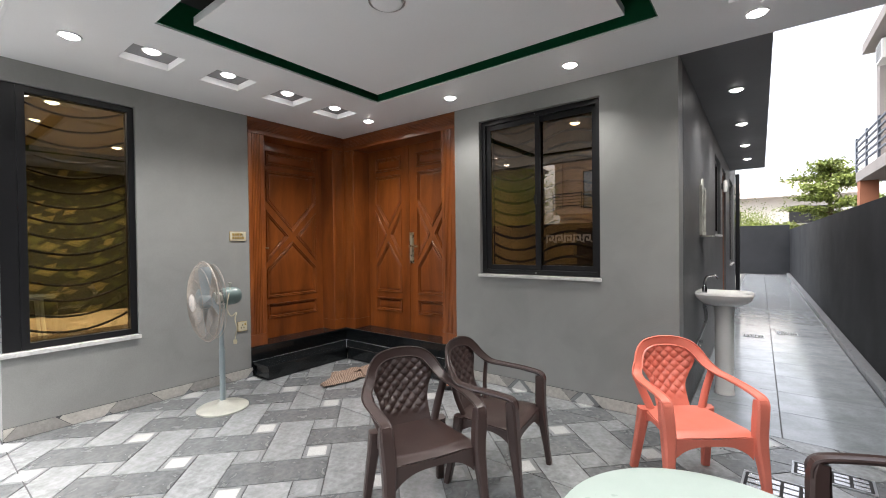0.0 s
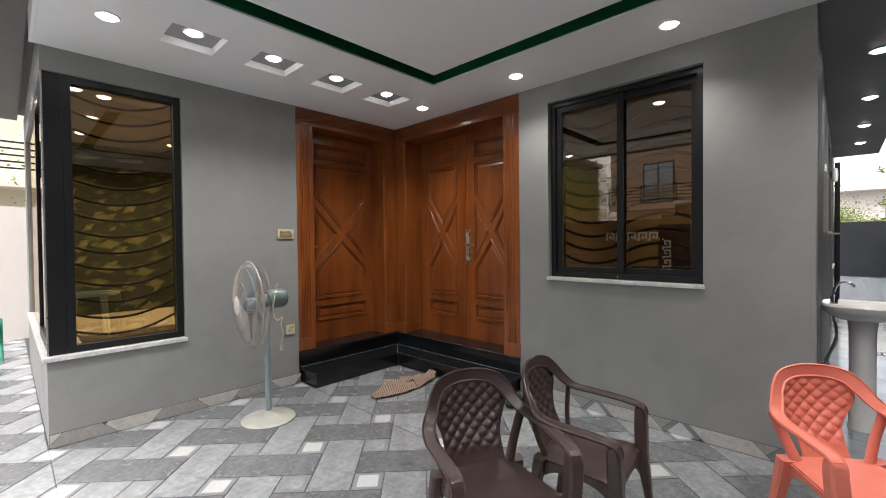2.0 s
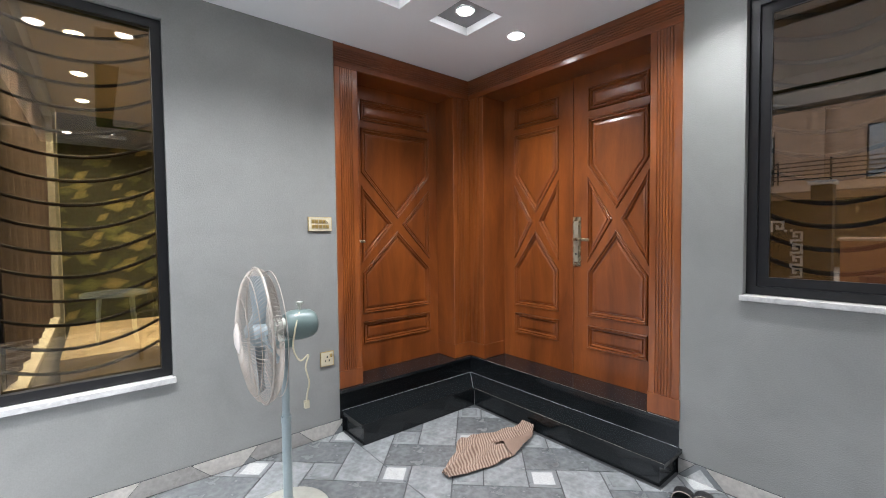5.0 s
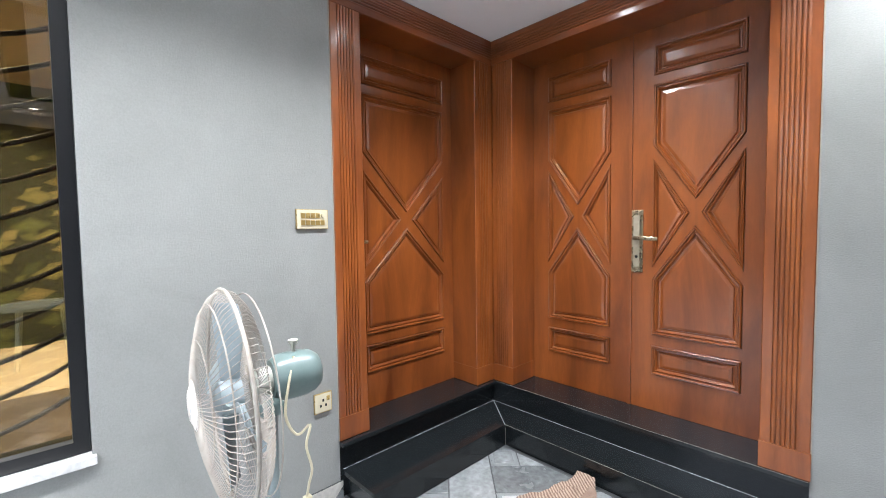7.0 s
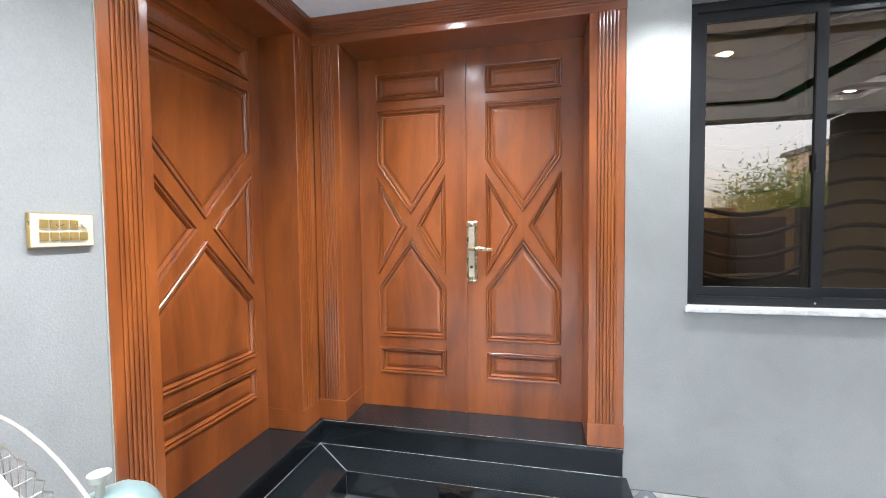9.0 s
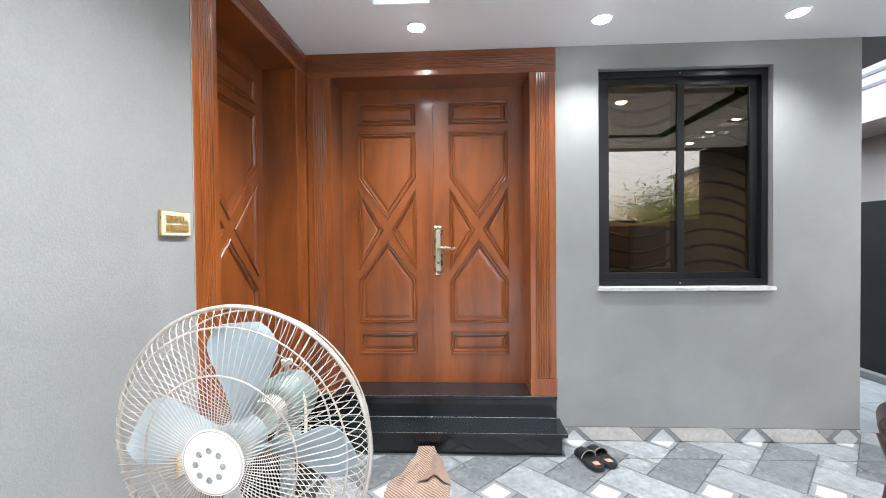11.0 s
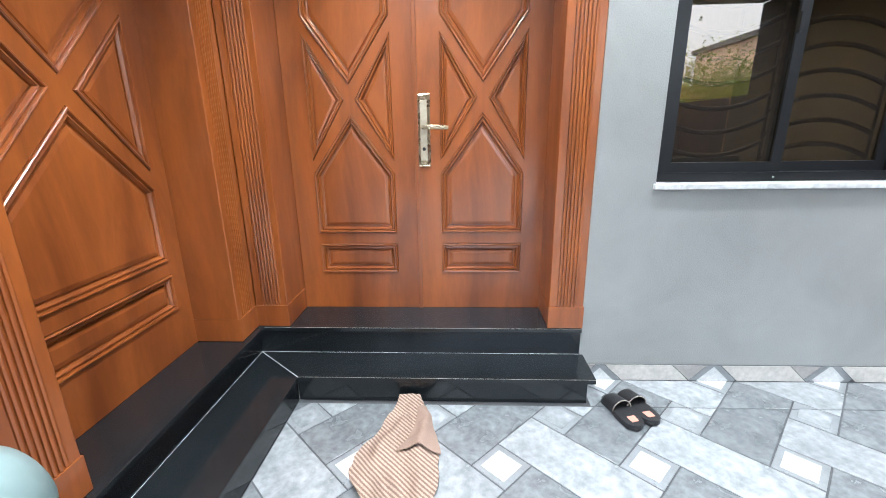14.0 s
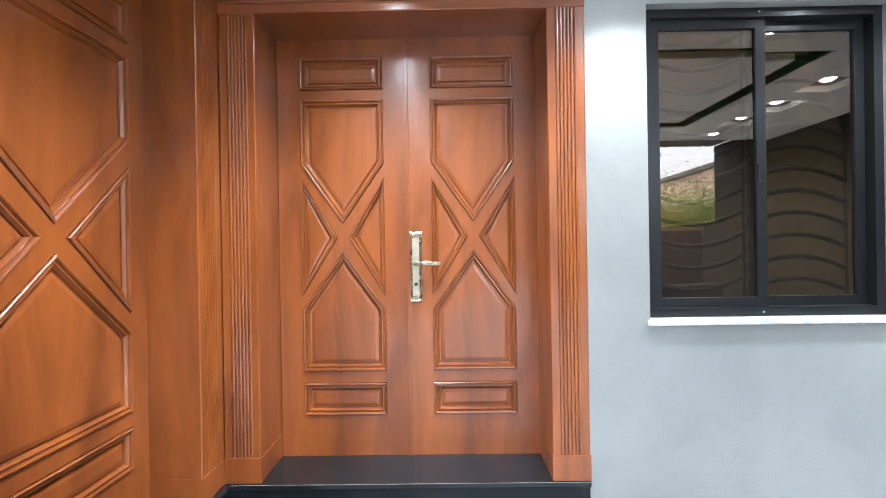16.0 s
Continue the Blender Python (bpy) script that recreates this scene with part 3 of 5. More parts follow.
FZ = 0.328
double = thing("door_2", pose(-4.90, 4.70, FZ - 0.001), "closed double door of varnished reddish wood with crossed panels", "door", kind="structure")
lf = leaf(0.743, 2.745, 0.13, 0.613, double)
rg = leaf(0.743, 2.745, 0.135, 0.615, double)
rg.location.x = 0.747
part("astragal", boxm(0.733, -0.012, 0.0, 0.757, -0.0005, 2.42, bevel=0.004), M_WOOD, double)
single = thing("door_1", pose(-5.335, 3.262, FZ - 0.001, 0, 0, 90), "closed single door of varnished reddish wood with crossed panels", "door", kind="structure")
leaf(0.965, 2.745, 0.153, 0.868, single, 1.578, 1.624, 1.522, 1.168, (1.247, 1.905), 0.046)


def long_handle(parent, x, z, side):
    pl = bmesh.new()
    w, h = 0.036, 0.20
    prof = [(-w, -h), (w, -h), (w, h), (-w, h)]
    rings = [[pl.verts.new((x + a, y, z + b)) for a, b in inset(prof, d)] for d, y in ((0, 0), (0, -0.008), (0.006, -0.011), (0.010, -0.009), (0.015, -0.013))]
    for r, s in zip(rings, rings[1:]):
        for i in range(4):
            k = (i + 1) % 4
            pl.faces.new((r[i], r[k], s[k], s[i]))
    pl.faces.new(rings[-1])
    hd = part("handle", pl, M_BRASS, parent, "antique brass handle plate")
    part("inner_plate", moved(boxm(-0.019, -0.0165, -0.165, 0.019, -0.0135, 0.165, bevel=0.0012), pose(x, 0, z)), M_PLATE, hd, "pale worn inner plate")
    arm = bmesh.new()
    tube(arm, [(x, -0.012, z + 0.02), (x, -0.055, z + 0.02)], 0.012, 10)
    tube(arm, smooth_path([(x, -0.055, z + 0.02), (x + side * 0.05, -0.060, z + 0.021), (x + side * 0.14, -0.055, z + 0.016)], 4), [0.013] * 8 + [0.011], 10, flat=0.7)
    part("lever", arm, M_BRASS, hd, smooth=True)
    lk = lathe(bmesh.new(), [(0.0, 0.0), (0.010, 0.0), (0.010, 0.004), (0.0, 0.004)], 12, pose(x, -0.013, z - 0.10, 90))
    part("keyhole", lk, M_FRAME, hd)


long_handle(rg, 0.042, 1.415 - FZ, 1)
lev = bmesh.new()
box(lev, 0.035, -0.008, 0.96, 0.075, -0.0005, 1.20, bevel=0.003)
tube(lev, [(0.055, -0.005, 1.11), (0.055, -0.05, 1.11), (0.15, -0.052, 1.105)], 0.010, 8)
part("handle", lev, M_BRASS, single.children[0], "brass lever handle")

frame_d = thing("door_frame_2", pose(0, 0, FZ), "reeded reddish wood frame round the double door", "door frame", kind="structure")
L_ = ZC - FZ - 0.002
part("sealant_bead", boxm(-3.2185, YB - 0.003, 0, -3.2145, YB + 0.001, L_), M_BEAD, frame_d, "pale sealant along the frame")
part("post", moved(fluted(L_ - 0.310, 0.19, 0.34), pose(-3.41, YB - 0.004, 0.13)), M_WOOD, frame_d)
part("plinth", boxm(-3.412, YB - 0.010, 0, -3.216, YB + 0.33, 0.129, bevel=0.003), M_WOOD, frame_d)
part("post", moved(fluted(L_ - 0.310, 0.185, 0.34), pose(-5.088, YB + 0.003, 0.13)), M_WOOD, frame_d)
part("plinth", boxm(-5.086, YB - 0.004, 0, -4.898, YB + 0.33, 0.129, bevel=0.003), M_WOOD, frame_d)
head = fluted(1.872, 0.178, 0.34)
part("head", moved(head, Matrix.Translation((-5.088, YB - 0.005, L_ - 0.001)) @ pose(0, 0, 0, 0, 90, 0)), M_WOODH, frame_d)
part("corner_fill", boxm(XL - 0.31, YB + 0.002, 0, XL - 0.003, YB + 0.34, L_), M_WOOD, frame_d)
frame_s = thing("door_frame_1", pose(0, 0, FZ), "reeded reddish wood frame round the single door", "door frame", kind="structure")
part("sealant_bead", boxm(XL - 0.001, 3.065, 0, XL + 0.004, 3.0695, L_), M_BEAD, frame_s, "pale sealant along the frame")
q = pose(XL + 0.005, 3.072, 0.13, 0, 0, 90)
part("post", moved(fluted(L_ - 0.310, 0.19, 0.30), q), M_WOOD, frame_s)
part("plinth", boxm(XL - 0.29, 3.071, 0, XL + 0.011, 3.264, 0.129, bevel=0.003), M_WOOD, frame_s)
part("post", moved(fluted(L_ - 0.310, 0.19, 0.30), pose(XL + 0.001, 4.228, 0.13, 0, 0, 90)), M_WOOD, frame_s)
part("plinth", boxm(XL - 0.29, 4.226, 0, XL + 0.006, 4.414, 0.129, bevel=0.003), M_WOOD, frame_s)
part("head", moved(fluted(1.34, 0.178, 0.30), Matrix.Translation((XL + 0.006, 3.072, L_ - 0.001)) @ pose(0, 0, 0, 0, 0, 90) @ pose(0, 0, 0, 0, 90, 0)), M_WOODH, frame_s)


# ---- windows ----
def grille(parent, x0, x1, z0, z1, n, sag, y):
    for i in range(n):
        z = z0 + (z1 - z0) * (i + 0.6) / n
        pts = [(x0 + (x1 - x0) * k / 14, y, z + sag * ((2 * k / 14 - 1) ** 2 - 0.4)) for k in range(15)]
        part("grille_bar", tube(bmesh.new(), pts, 0.0125, 6), M_BAR, parent, smooth=True)


def frame_rect(bm, x0, z0, x1, z1, w, y0, y1):
    for a in ((x0, z0, x0 + w, z1), (x1 - w, z0, x1, z1), (x0 + w, z0, x1 - w, z0 + w), (x0 + w, z1 - w, x1 - w, z1)):
        box(bm, a[0], y0, a[1], a[2], y1, a[3])
    return bm


win = thing("window_2", pose(WX0, YB, WZ0), "sliding window with dark aluminium frame and bronze glass", "window", kind="structure")
W, Hh = WX1 - WX0, WZ1 - WZ0
part("window_frame", frame_rect(bmesh.new(), 0.002, 0.002, W - 0.002, Hh - 0.002, 0.045, 0.05, 0.16), M_FRAME, win)
s1 = part("sash", frame_rect(bmesh.new(), 0.047, 0.047, W / 2 + 0.03, Hh - 0.047, 0.05, 0.07, 0.095), M_FRAME, win)
s2 = part("sash", frame_rect(bmesh.new(), W / 2 - 0.03, 0.047, W - 0.047, Hh - 0.047, 0.05, 0.102, 0.127), M_FRAME, win)
for s, a, b, y in ((s1, 0.097, W / 2 - 0.02, 0.082), (s2, W / 2 + 0.02, W - 0.097, 0.114)):
    g = part("pane", boxm(a, y, 0.097, b, y + 0.005, Hh - 0.097), M_GLASS, s, "bronze reflecting glass")
    g.visible_shadow = False
for z in (0.022, Hh - 0.022):
    part("screw", lathe(bmesh.new(), [(0, 0), (0.006, 0), (0.005, 0.003), (0, 0.004)], 10, pose(W / 2 - 0.01, 0.0499, z, 90)), M_STEEL, win)
part("latch", boxm(W / 2 - 0.022, 0.052, 0.70, W / 2 - 0.006, 0.069, 0.79, bevel=0.003), M_FRAME, win)
grille(win, 0.06, W / 2, 0.08, Hh - 0.06, 12, 0.075, 0.20)
grille(win, W / 2, W - 0.06, 0.08, Hh - 0.06, 12, -0.075, 0.20)
for x in (0.06, W / 2, W - 0.06):
    part("grille_bar", tube(bmesh.new(), [(x, 0.20, 0.02), (x, 0.20, Hh - 0.02)], 0.008, 6), M_BAR, win)
part("window_sill", boxm(-0.012, -0.022, -0.030, W + 0.012, 0.22, -0.001, bevel=0.004), M_MARBLE, win, "white marble sill")

cw = thing("window_1", pose(XL, YF, LZ0), "tall corner window with dark aluminium frame and bronze glass", "window", kind="structure")
D, Hc = LY1 - YF, LZ1 - LZ0
part("corner_post", boxm(-0.13, 0.012, 0.002, -0.028, 0.115, Hc - 0.002, bevel=0.004), M_FRAME, cw)
turn = pose(0, 0, 0, 0, 0, 90)
part("window_frame", moved(frame_rect(bmesh.new(), 0.116, 0.002, D - 0.002, Hc - 0.002, 0.05, 0.03, 0.12), turn), M_FRAME, cw)
g = part("pane", moved(boxm(0.166, 0.07, 0.052, D - 0.052, 0.075, Hc - 0.052), turn), M_GLASS_C, cw, "bronze reflecting glass")
g.visible_shadow = False
for i in range(15):
    z = 0.09 + (Hc - 0.1) * i / 15
    pts = [(-0.17, 0.16 + (D - 0.2) * k / 14, z + 0.085 * ((2 * k / 14 - 0.85) ** 2 - 0.1)) for k in range(15)]
    part("grille_bar", tube(bmesh.new(), pts, 0.0095, 6), M_BAR, cw, smooth=True)
FL = 2.9
part("window_frame", frame_rect(bmesh.new(), -0.132 - FL, 0.002, -0.132, Hc - 0.002, 0.05, 0.03, 0.12), M_FRAME, cw)
for k in (1, 2):
    part("mullion", boxm(-0.132 - FL * k / 3 - 0.03, 0.04, 0.052, -0.132 - FL * k / 3 + 0.03, 0.11, Hc - 0.052), M_FRAME, cw)
for k in range(3):
    g = part("pane", boxm(-0.132 - FL * (k + 1) / 3 + 0.004, 0.022, 0.012, -0.132 - FL * k / 3 - 0.004, 0.028, Hc - 0.012), M_GLASS, cw)
    g.visible_shadow = False
part("sash", frame_rect(bmesh.new(), -0.132 - FL / 3, 0.012, -0.134, Hc - 0.012, 0.085, 0.008, 0.0215), M_FRAME, cw)
part("edge_strip", boxm(-0.060, 0.002, 0.002, -0.030, 0.0115, Hc - 0.002), M_STEEL, cw, "bright metal edge strip")
part("window_sill", bevelled(prism(bmesh.new(), [(0.025, -0.025), (0.025, D + 0.012), (-0.23, D + 0.012), (-0.23, 0.23), (-3.02, 0.23), (-3.02, -0.025)], -0.034, -0.001), 0.003), M_MARBLE, cw, "white marble sill")


# ---- lamps ----
def downlight(x, y, z, group, power=7.0, colour=(1.0, 0.97, 0.92)):
    t = thing("downlight", pose(x, y, z), "round white recessed downlight, lit", "ceiling lamp", group)
    part("trim_ring", lathe(bmesh.new(), [(0.054, -0.001), (0.067, -0.001), (0.067, -0.004), (0.064, -0.009), (0.054, -0.007)], 28), M_CEIL, t, smooth=True)
    part("diffuser", lathe(bmesh.new(), [(0.0, -0.026), (0.018, -0.024), (0.036, -0.018), (0.048, -0.011), (0.054, -0.0055)], 28), M_LAMP, t, "glowing diffuser", smooth=True)
    d = bpy.data.lights.new("downlight_beam", "SPOT")
    d.energy, d.spot_size, d.spot_blend, d.shadow_soft_size, d.color = power, radians(126), 1.0, 0.05, colour
    lamp = new("downlight_beam", d)
    lamp.parent = t
    lamp.location = (0, 0, -0.04)
    return t


for x, y in [(-4.29, 1.42), (-4.205, 4.066), (-3.0, 4.045), (-1.785, 4.045), (-0.56, 4.03), (-0.55, 1.42)]:
    downlight(x, y, ZC, "porch downlights", LAMP)
for x, y in BOXES:
    downlight(x, y, ZC + 0.0555, "porch downlights", LAMP)
for y in (5.67, 7.18, 8.67, 10.03):
    downlight(-0.73, y, 2.93, "alley downlights", LAMP * 0.7)
for x in (-2.2, -4.2, -6.3, -7.5):
    downlight(x, 0.86, 3.105, "front soffit downlights", LAMP * 0.7)
for x in (-6.0, -6.9, -7.8):
    for y in (1.62, 2.6):
        downlight(x, y, 2.88, "front room downlights", LAMP * 3.8, (1, 0.94, 0.84))
# unseen lamp added to brighten the tan room so the grille bars show
downlight(-2.3, 5.6, 2.88, "room downlights", LAMP * 2.8, (1, 0.9, 0.7))


# ---- porch furniture ----
def band(bm, pts, widths, sides, thick):
    """A flat rounded band along pts: at each point its half-width along the given side direction."""
    pts = [Vector(p) for p in pts]
    n, rings = len(pts), []
    for i, p in enumerate(pts):
        t = (pts[min(i + 1, n - 1)] - pts[max(i - 1, 0)]).normalized()
        a = Vector(sides[i])
        a = (a - t * a.dot(t)).normalized()
        b = t.cross(a)
        w, h = widths[i], thick
        sec = [(-w, -h * 0.3), (-w * 0.8, h * 0.7), (-w * 0.4, h), (w * 0.4, h), (w * 0.8, h * 0.7), (w, -h * 0.3), (w * 0.88, -h), (w * 0.7, -h * 0.4), (-w * 0.7, -h * 0.4), (-w * 0.88, -h)]
        rings.append([bm.verts.new(p + a * u + b * v) for u, v in sec])
    m = len(rings[0])
    for r, s in zip(rings, rings[1:]):
        for j in range(m):
            bm.faces.new((r[j], r[(j + 1) % m], s[(j + 1) % m], s[j]))
    bm.faces.new(rings[0][::-1])
    bm.faces.new(rings[-1])
    return bm


def sheet(bm, f, nu, nv, thick):
    """A curved slab: f(u, v) gives the point, thickness along the normal."""
    P = [[Vector(f(i / nu, j / nv)) for j in range(nv + 1)] for i in range(nu + 1)]
    top, bot = [], []
    for i in range(nu + 1):
        ra, rb = [], []
        for j in range(nv + 1):
            du = P[min(i + 1, nu)][j] - P[max(i - 1, 0)][j]
            dv = P[i][min(j + 1, nv)] - P[i][max(j - 1, 0)]
            nn = du.cross(dv)
            nn = nn.normalized() if nn.length > 1e-9 else Vector((0, 0, 1))
            ra.append(bm.verts.new(P[i][j] + nn * thick / 2))
            rb.append(bm.verts.new(P[i][j] - nn * thick / 2))
        top.append(ra)
        bot.append(rb)
    for i in range(nu):
        for j in range(nv):
            bm.faces.new((top[i][j], top[i + 1][j], top[i + 1][j + 1], top[i][j + 1]))
            bm.faces.new((bot[i][j], bot[i][j + 1], bot[i + 1][j + 1], bot[i + 1][j]))
    for i in range(nu):
        for j in (0, nv):
            bm.faces.new((top[i][j], top[i + 1][j], bot[i + 1][j], bot[i][j]))
    for j in range(nv):
        for i in (0, nu):
            bm.faces.new((top[i][j], top[i][j + 1], bot[i][j + 1], bot[i][j]))
    return bm


def back_x(z):
    return -0.165 - 0.27 * (z - 0.42) - 0.04 * math.sin((z - 0.42) / 0.43 * math.pi)


def boxy(bm, pts, widths, depths, side):
    """A chamfered bar along pts: half-width along the side direction, half-depth across it."""
    pts = [Vector(p) for p in pts]
    n, rings = len(pts), []
    for i, p in enumerate(pts):
        t = (pts[min(i + 1, n - 1)] - pts[max(i - 1, 0)]).normalized()
        a = Vector(side)
        a = (a - t * a.dot(t)).normalized()
        b = t.cross(a)
        w, d = widths[i], depths[i]
        c = min(w, d) * 0.35
        sec = [(-w, -d + c), (-w, d - c), (-w + c, d), (w - c, d), (w, d - c), (w, -d + c), (w - c, -d), (-w + c, -d)]
        rings.append([bm.verts.new(p + a * u + b * v) for u, v in sec])
    for r, q in zip(rings, rings[1:]):
        for j in range(8):
            bm.faces.new((r[j], r[(j + 1) % 8], q[(j + 1) % 8], q[j]))
    bm.faces.new(rings[0][::-1])
    bm.faces.new(rings[-1])
    return bm


def plastic_chair(m, material, label, group="", waist=0.150, shoulder=0.052):
    c = thing("plastic_chair", m, label, "chair", group)

    def seat(u, v):
        x = -0.20 + 0.42 * u
        half = 0.185 + 0.050 * u
        y = (2 * v - 1) * half
        front = max(0.0, u - 0.86) / 0.14
        return (x + 0.012 * (1 - (2 * v - 1) ** 2) * u, y, 0.425 - 0.022 * math.sin(math.pi * u) * (1 - (2 * v - 1) ** 2) - 0.028 * front ** 2 - 0.010 * abs(2 * v - 1) ** 6)
    part("seat", sheet(bmesh.new(), seat, 22, 18, 0.010), material, c, smooth=True)

    def apron(u, v):
        y = (2 * u - 1) * 0.225
        return (0.228 - 0.004 * v, y, 0.40 - 0.012 * (1 - (2 * u - 1) ** 2) - v * (0.040 + 0.095 * abs(2 * u - 1) ** 3))
    part("apron", sheet(bmesh.new(), apron, 20, 4, 0.008), material, c, smooth=True)
    for s in (-1, 1):
        def side_apron(u, v, s=s):
            return (-0.18 + 0.40 * u, s * (0.19 + 0.045 * u), 0.412 - v * (0.028 + 0.07 * abs(2 * u - 1) ** 3))
        part("apron", sheet(bmesh.new(), side_apron, 14, 3, 0.008), material, c, smooth=True)

    # quilted back panel
    def panel(u, v):
        z = 0.415 + 0.412 * u
        k = min(1.0, max(0.0, (u - 0.25) / 0.55))
        half = waist + shoulder * k * k * (3 - 2 * k)
        if u > 0.66:
            half *= math.sqrt(max(0.0, 1 - ((u - 0.66) / 0.355) ** 2))
        y = (2 * v - 1) * half
        a, b = (z * 15.5 + y * 15.5), (z * 15.5 - y * 15.5)
        edge = min(1.0, 6 * (1 - abs(2 * v - 1))) * min(1.0, 7 * (u - 0.10)) * min(1.0, 9 * (0.97 - u)) if 0.10 < u < 0.97 else 0.0
        q = abs(math.sin(math.pi * a)) * abs(math.sin(math.pi * b))
        return (back_x(z) - 0.05 * (1 - (y / 0.2) ** 2) + 0.016 * edge * (q ** 0.7), y, z)
    part("back_panel", sheet(bmesh.new(), panel, 64, 40, 0.007), material, c, "quilted diamond panel", smooth=True)

    # hoop of the back running down into the arms
    half_path = [(0.252, 0.262, 0.556), (0.251, 0.263, 0.592), (0.234, 0.265, 0.616), (0.195, 0.267, 0.628), (0.08, 0.272, 0.640), (-0.06, 0.272, 0.648), (-0.165, 0.250, 0.664), (-0.225, 0.216, 0.712), (-0.266, 0.190, 0.764), (-0.298, 0.148, 0.811), (-0.320, 0.08, 0.834), (-0.328, 0.0, 0.840)]
    ctrl = half_path + [(x, -y, z) for x, y, z in half_path[-2::-1]]
    pts = smooth_path(ctrl, 5)
    sides, widths = [], []
    for p in pts:
        k = min(1.0, max(0.0, (p.z - 0.645) / 0.13))
        sg = 1 if p.y > 0 else -1
        sides.append(Vector((0.0, sg, 0)) * (1 - k) + Vector((0.0, p.y / 0.25, 0.9)) * k)
        widths.append(0.031 + 0.004 * k)
    # keep the side direction continuous over the crown
    for i in range(1, len(sides)):
        if Vector(sides[i]).dot(Vector(sides[i - 1])) < 0:
            sides[i] = -Vector(sides[i])
    part("back_hoop", band(bmesh.new(), pts, widths, sides, 0.011), material, c, smooth=True)
    for s in (-1, 1):
        fr = [(0.222, s * 0.264, 0.612), (0.230, s * 0.262, 0.55), (0.236, s * 0.252, 0.39), (0.262, s * 0.262, 0.18), (0.285, s * 0.272, 0.0)]
        pp = smooth_path(fr, 4)
        bm = bmesh.new()
        f_ = [i / (len(pp) - 1) for i in range(len(pp))]
        boxy(bm, pp, [0.030 + 0.010 * math.sin(math.pi * min(1, u * 1.3)) - 0.010 * u for u in f_], [0.024 + 0.012 * math.sin(math.pi * min(1, u * 1.2)) - 0.006 * u for u in f_], (0, 1, 0))
        part("front_leg", bm, material, c, smooth=True)
        pp = smooth_path([(-0.175, s * 0.20, 0.43), (-0.205, s * 0.215, 0.25), (-0.255, s * 0.235, 0.0)], 5)
        bm = bmesh.new()
        boxy(bm, pp, [0.036 - 0.013 * i / (len(pp) - 1) for i in range(len(pp))], [0.030 - 0.010 * i / (len(pp) - 1) for i in range(len(pp))], (0, 1, 0))
        part("rear_leg", bm, material, c, smooth=True)
        pp = smooth_path([(-0.165, s * 0.16, 0.42), (-0.19, s * 0.20, 0.53), (-0.20, s * 0.246, 0.66)], 4)
        part("back_strut", tube(bmesh.new(), pp, 0.026, 8, flat=0.45, side=(0, 1, 0)), material, c, smooth=True)
    return c


G = "plastic chairs round the table"
LOW = Matrix.Translation((-0.028, 0, 0)) @ Matrix.Diagonal((0.90, 1, 0.955, 1))
plastic_chair(pose(-2.02, 2.395, 0, 0, 0, -26) @ LOW, M_BROWN, "dark brown plastic armchair with quilted diamond back on the tiles", G)
plastic_chair(pose(-1.853, 2.968, 0, 0, 0, 7) @ LOW, M_BROWN, "dark brown plastic armchair beside another, near the grey wall", G)
plastic_chair(pose(-0.862, 3.505, 0, 0, 0, -52) @ LOW, M_RED, "coral red plastic armchair with quilted diamond back", G, 0.106, 0.084)
plastic_chair(pose(-0.083, 2.602, 0, 0, 0, 195), M_BROWN, "dark brown plastic armchair against the boundary wall", G)

table = thing("plastic_table", pose(-0.625, 1.86, 0), "round pale green plastic garden table", "table")
part("tabletop", lathe(bmesh.new(), [(0, 0.715), (0.30, 0.715), (0.36, 0.717), (0.382, 0.712), (0.388, 0.700), (0.385, 0.672), (0.378, 0.672), (0.372, 0.700), (0, 0.703)], 64), M_TABLE, table, smooth=True)
for a in (45, 135, 225, 315):
    ca, sa = math.cos(radians(a)), math.sin(radians(a))
    part("leg", tube(bmesh.new(), [(0.25 * ca, 0.25 * sa, 0.702), (0.31 * ca, 0.31 * sa, 0.0)], [0.030, 0.020], 10), M_TABLE, table, smooth=True)


# ---- pedestal fan ----
FX, FY = -4.415, 2.445
fan = thing("pedestal_fan", pose(FX, FY, 0), "large old pedestal fan with off-white wire cage and sea-green motor", "fan")
part("base", lathe(bmesh.new(), [(0, 0.0), (0.212, 0.0), (0.214, 0.012), (0.205, 0.020), (0.13, 0.032), (0.07, 0.043), (0.045, 0.055), (0.032, 0.075), (0.0, 0.076)], 48), M_FANBASE, fan, "dusty off-white round base", smooth=True)
part("pole", lathe(bmesh.new(), [(0.0, 0.06), (0.024, 0.06), (0.024, 0.52), (0.0, 0.52)], 20), M_FANPOLE, fan, smooth=True)
part("pole_tube", lathe(bmesh.new(), [(0.0, 0.50), (0.020, 0.50), (0.020, 0.93), (0.0, 0.93)], 18), M_FANPOLE, fan, smooth=True)
part("collar", lathe(bmesh.new(), [(0.0, 0.500), (0.0262, 0.500), (0.0262, 0.53), (0.0, 0.53)], 20), M_FANPOLE, fan, smooth=True)
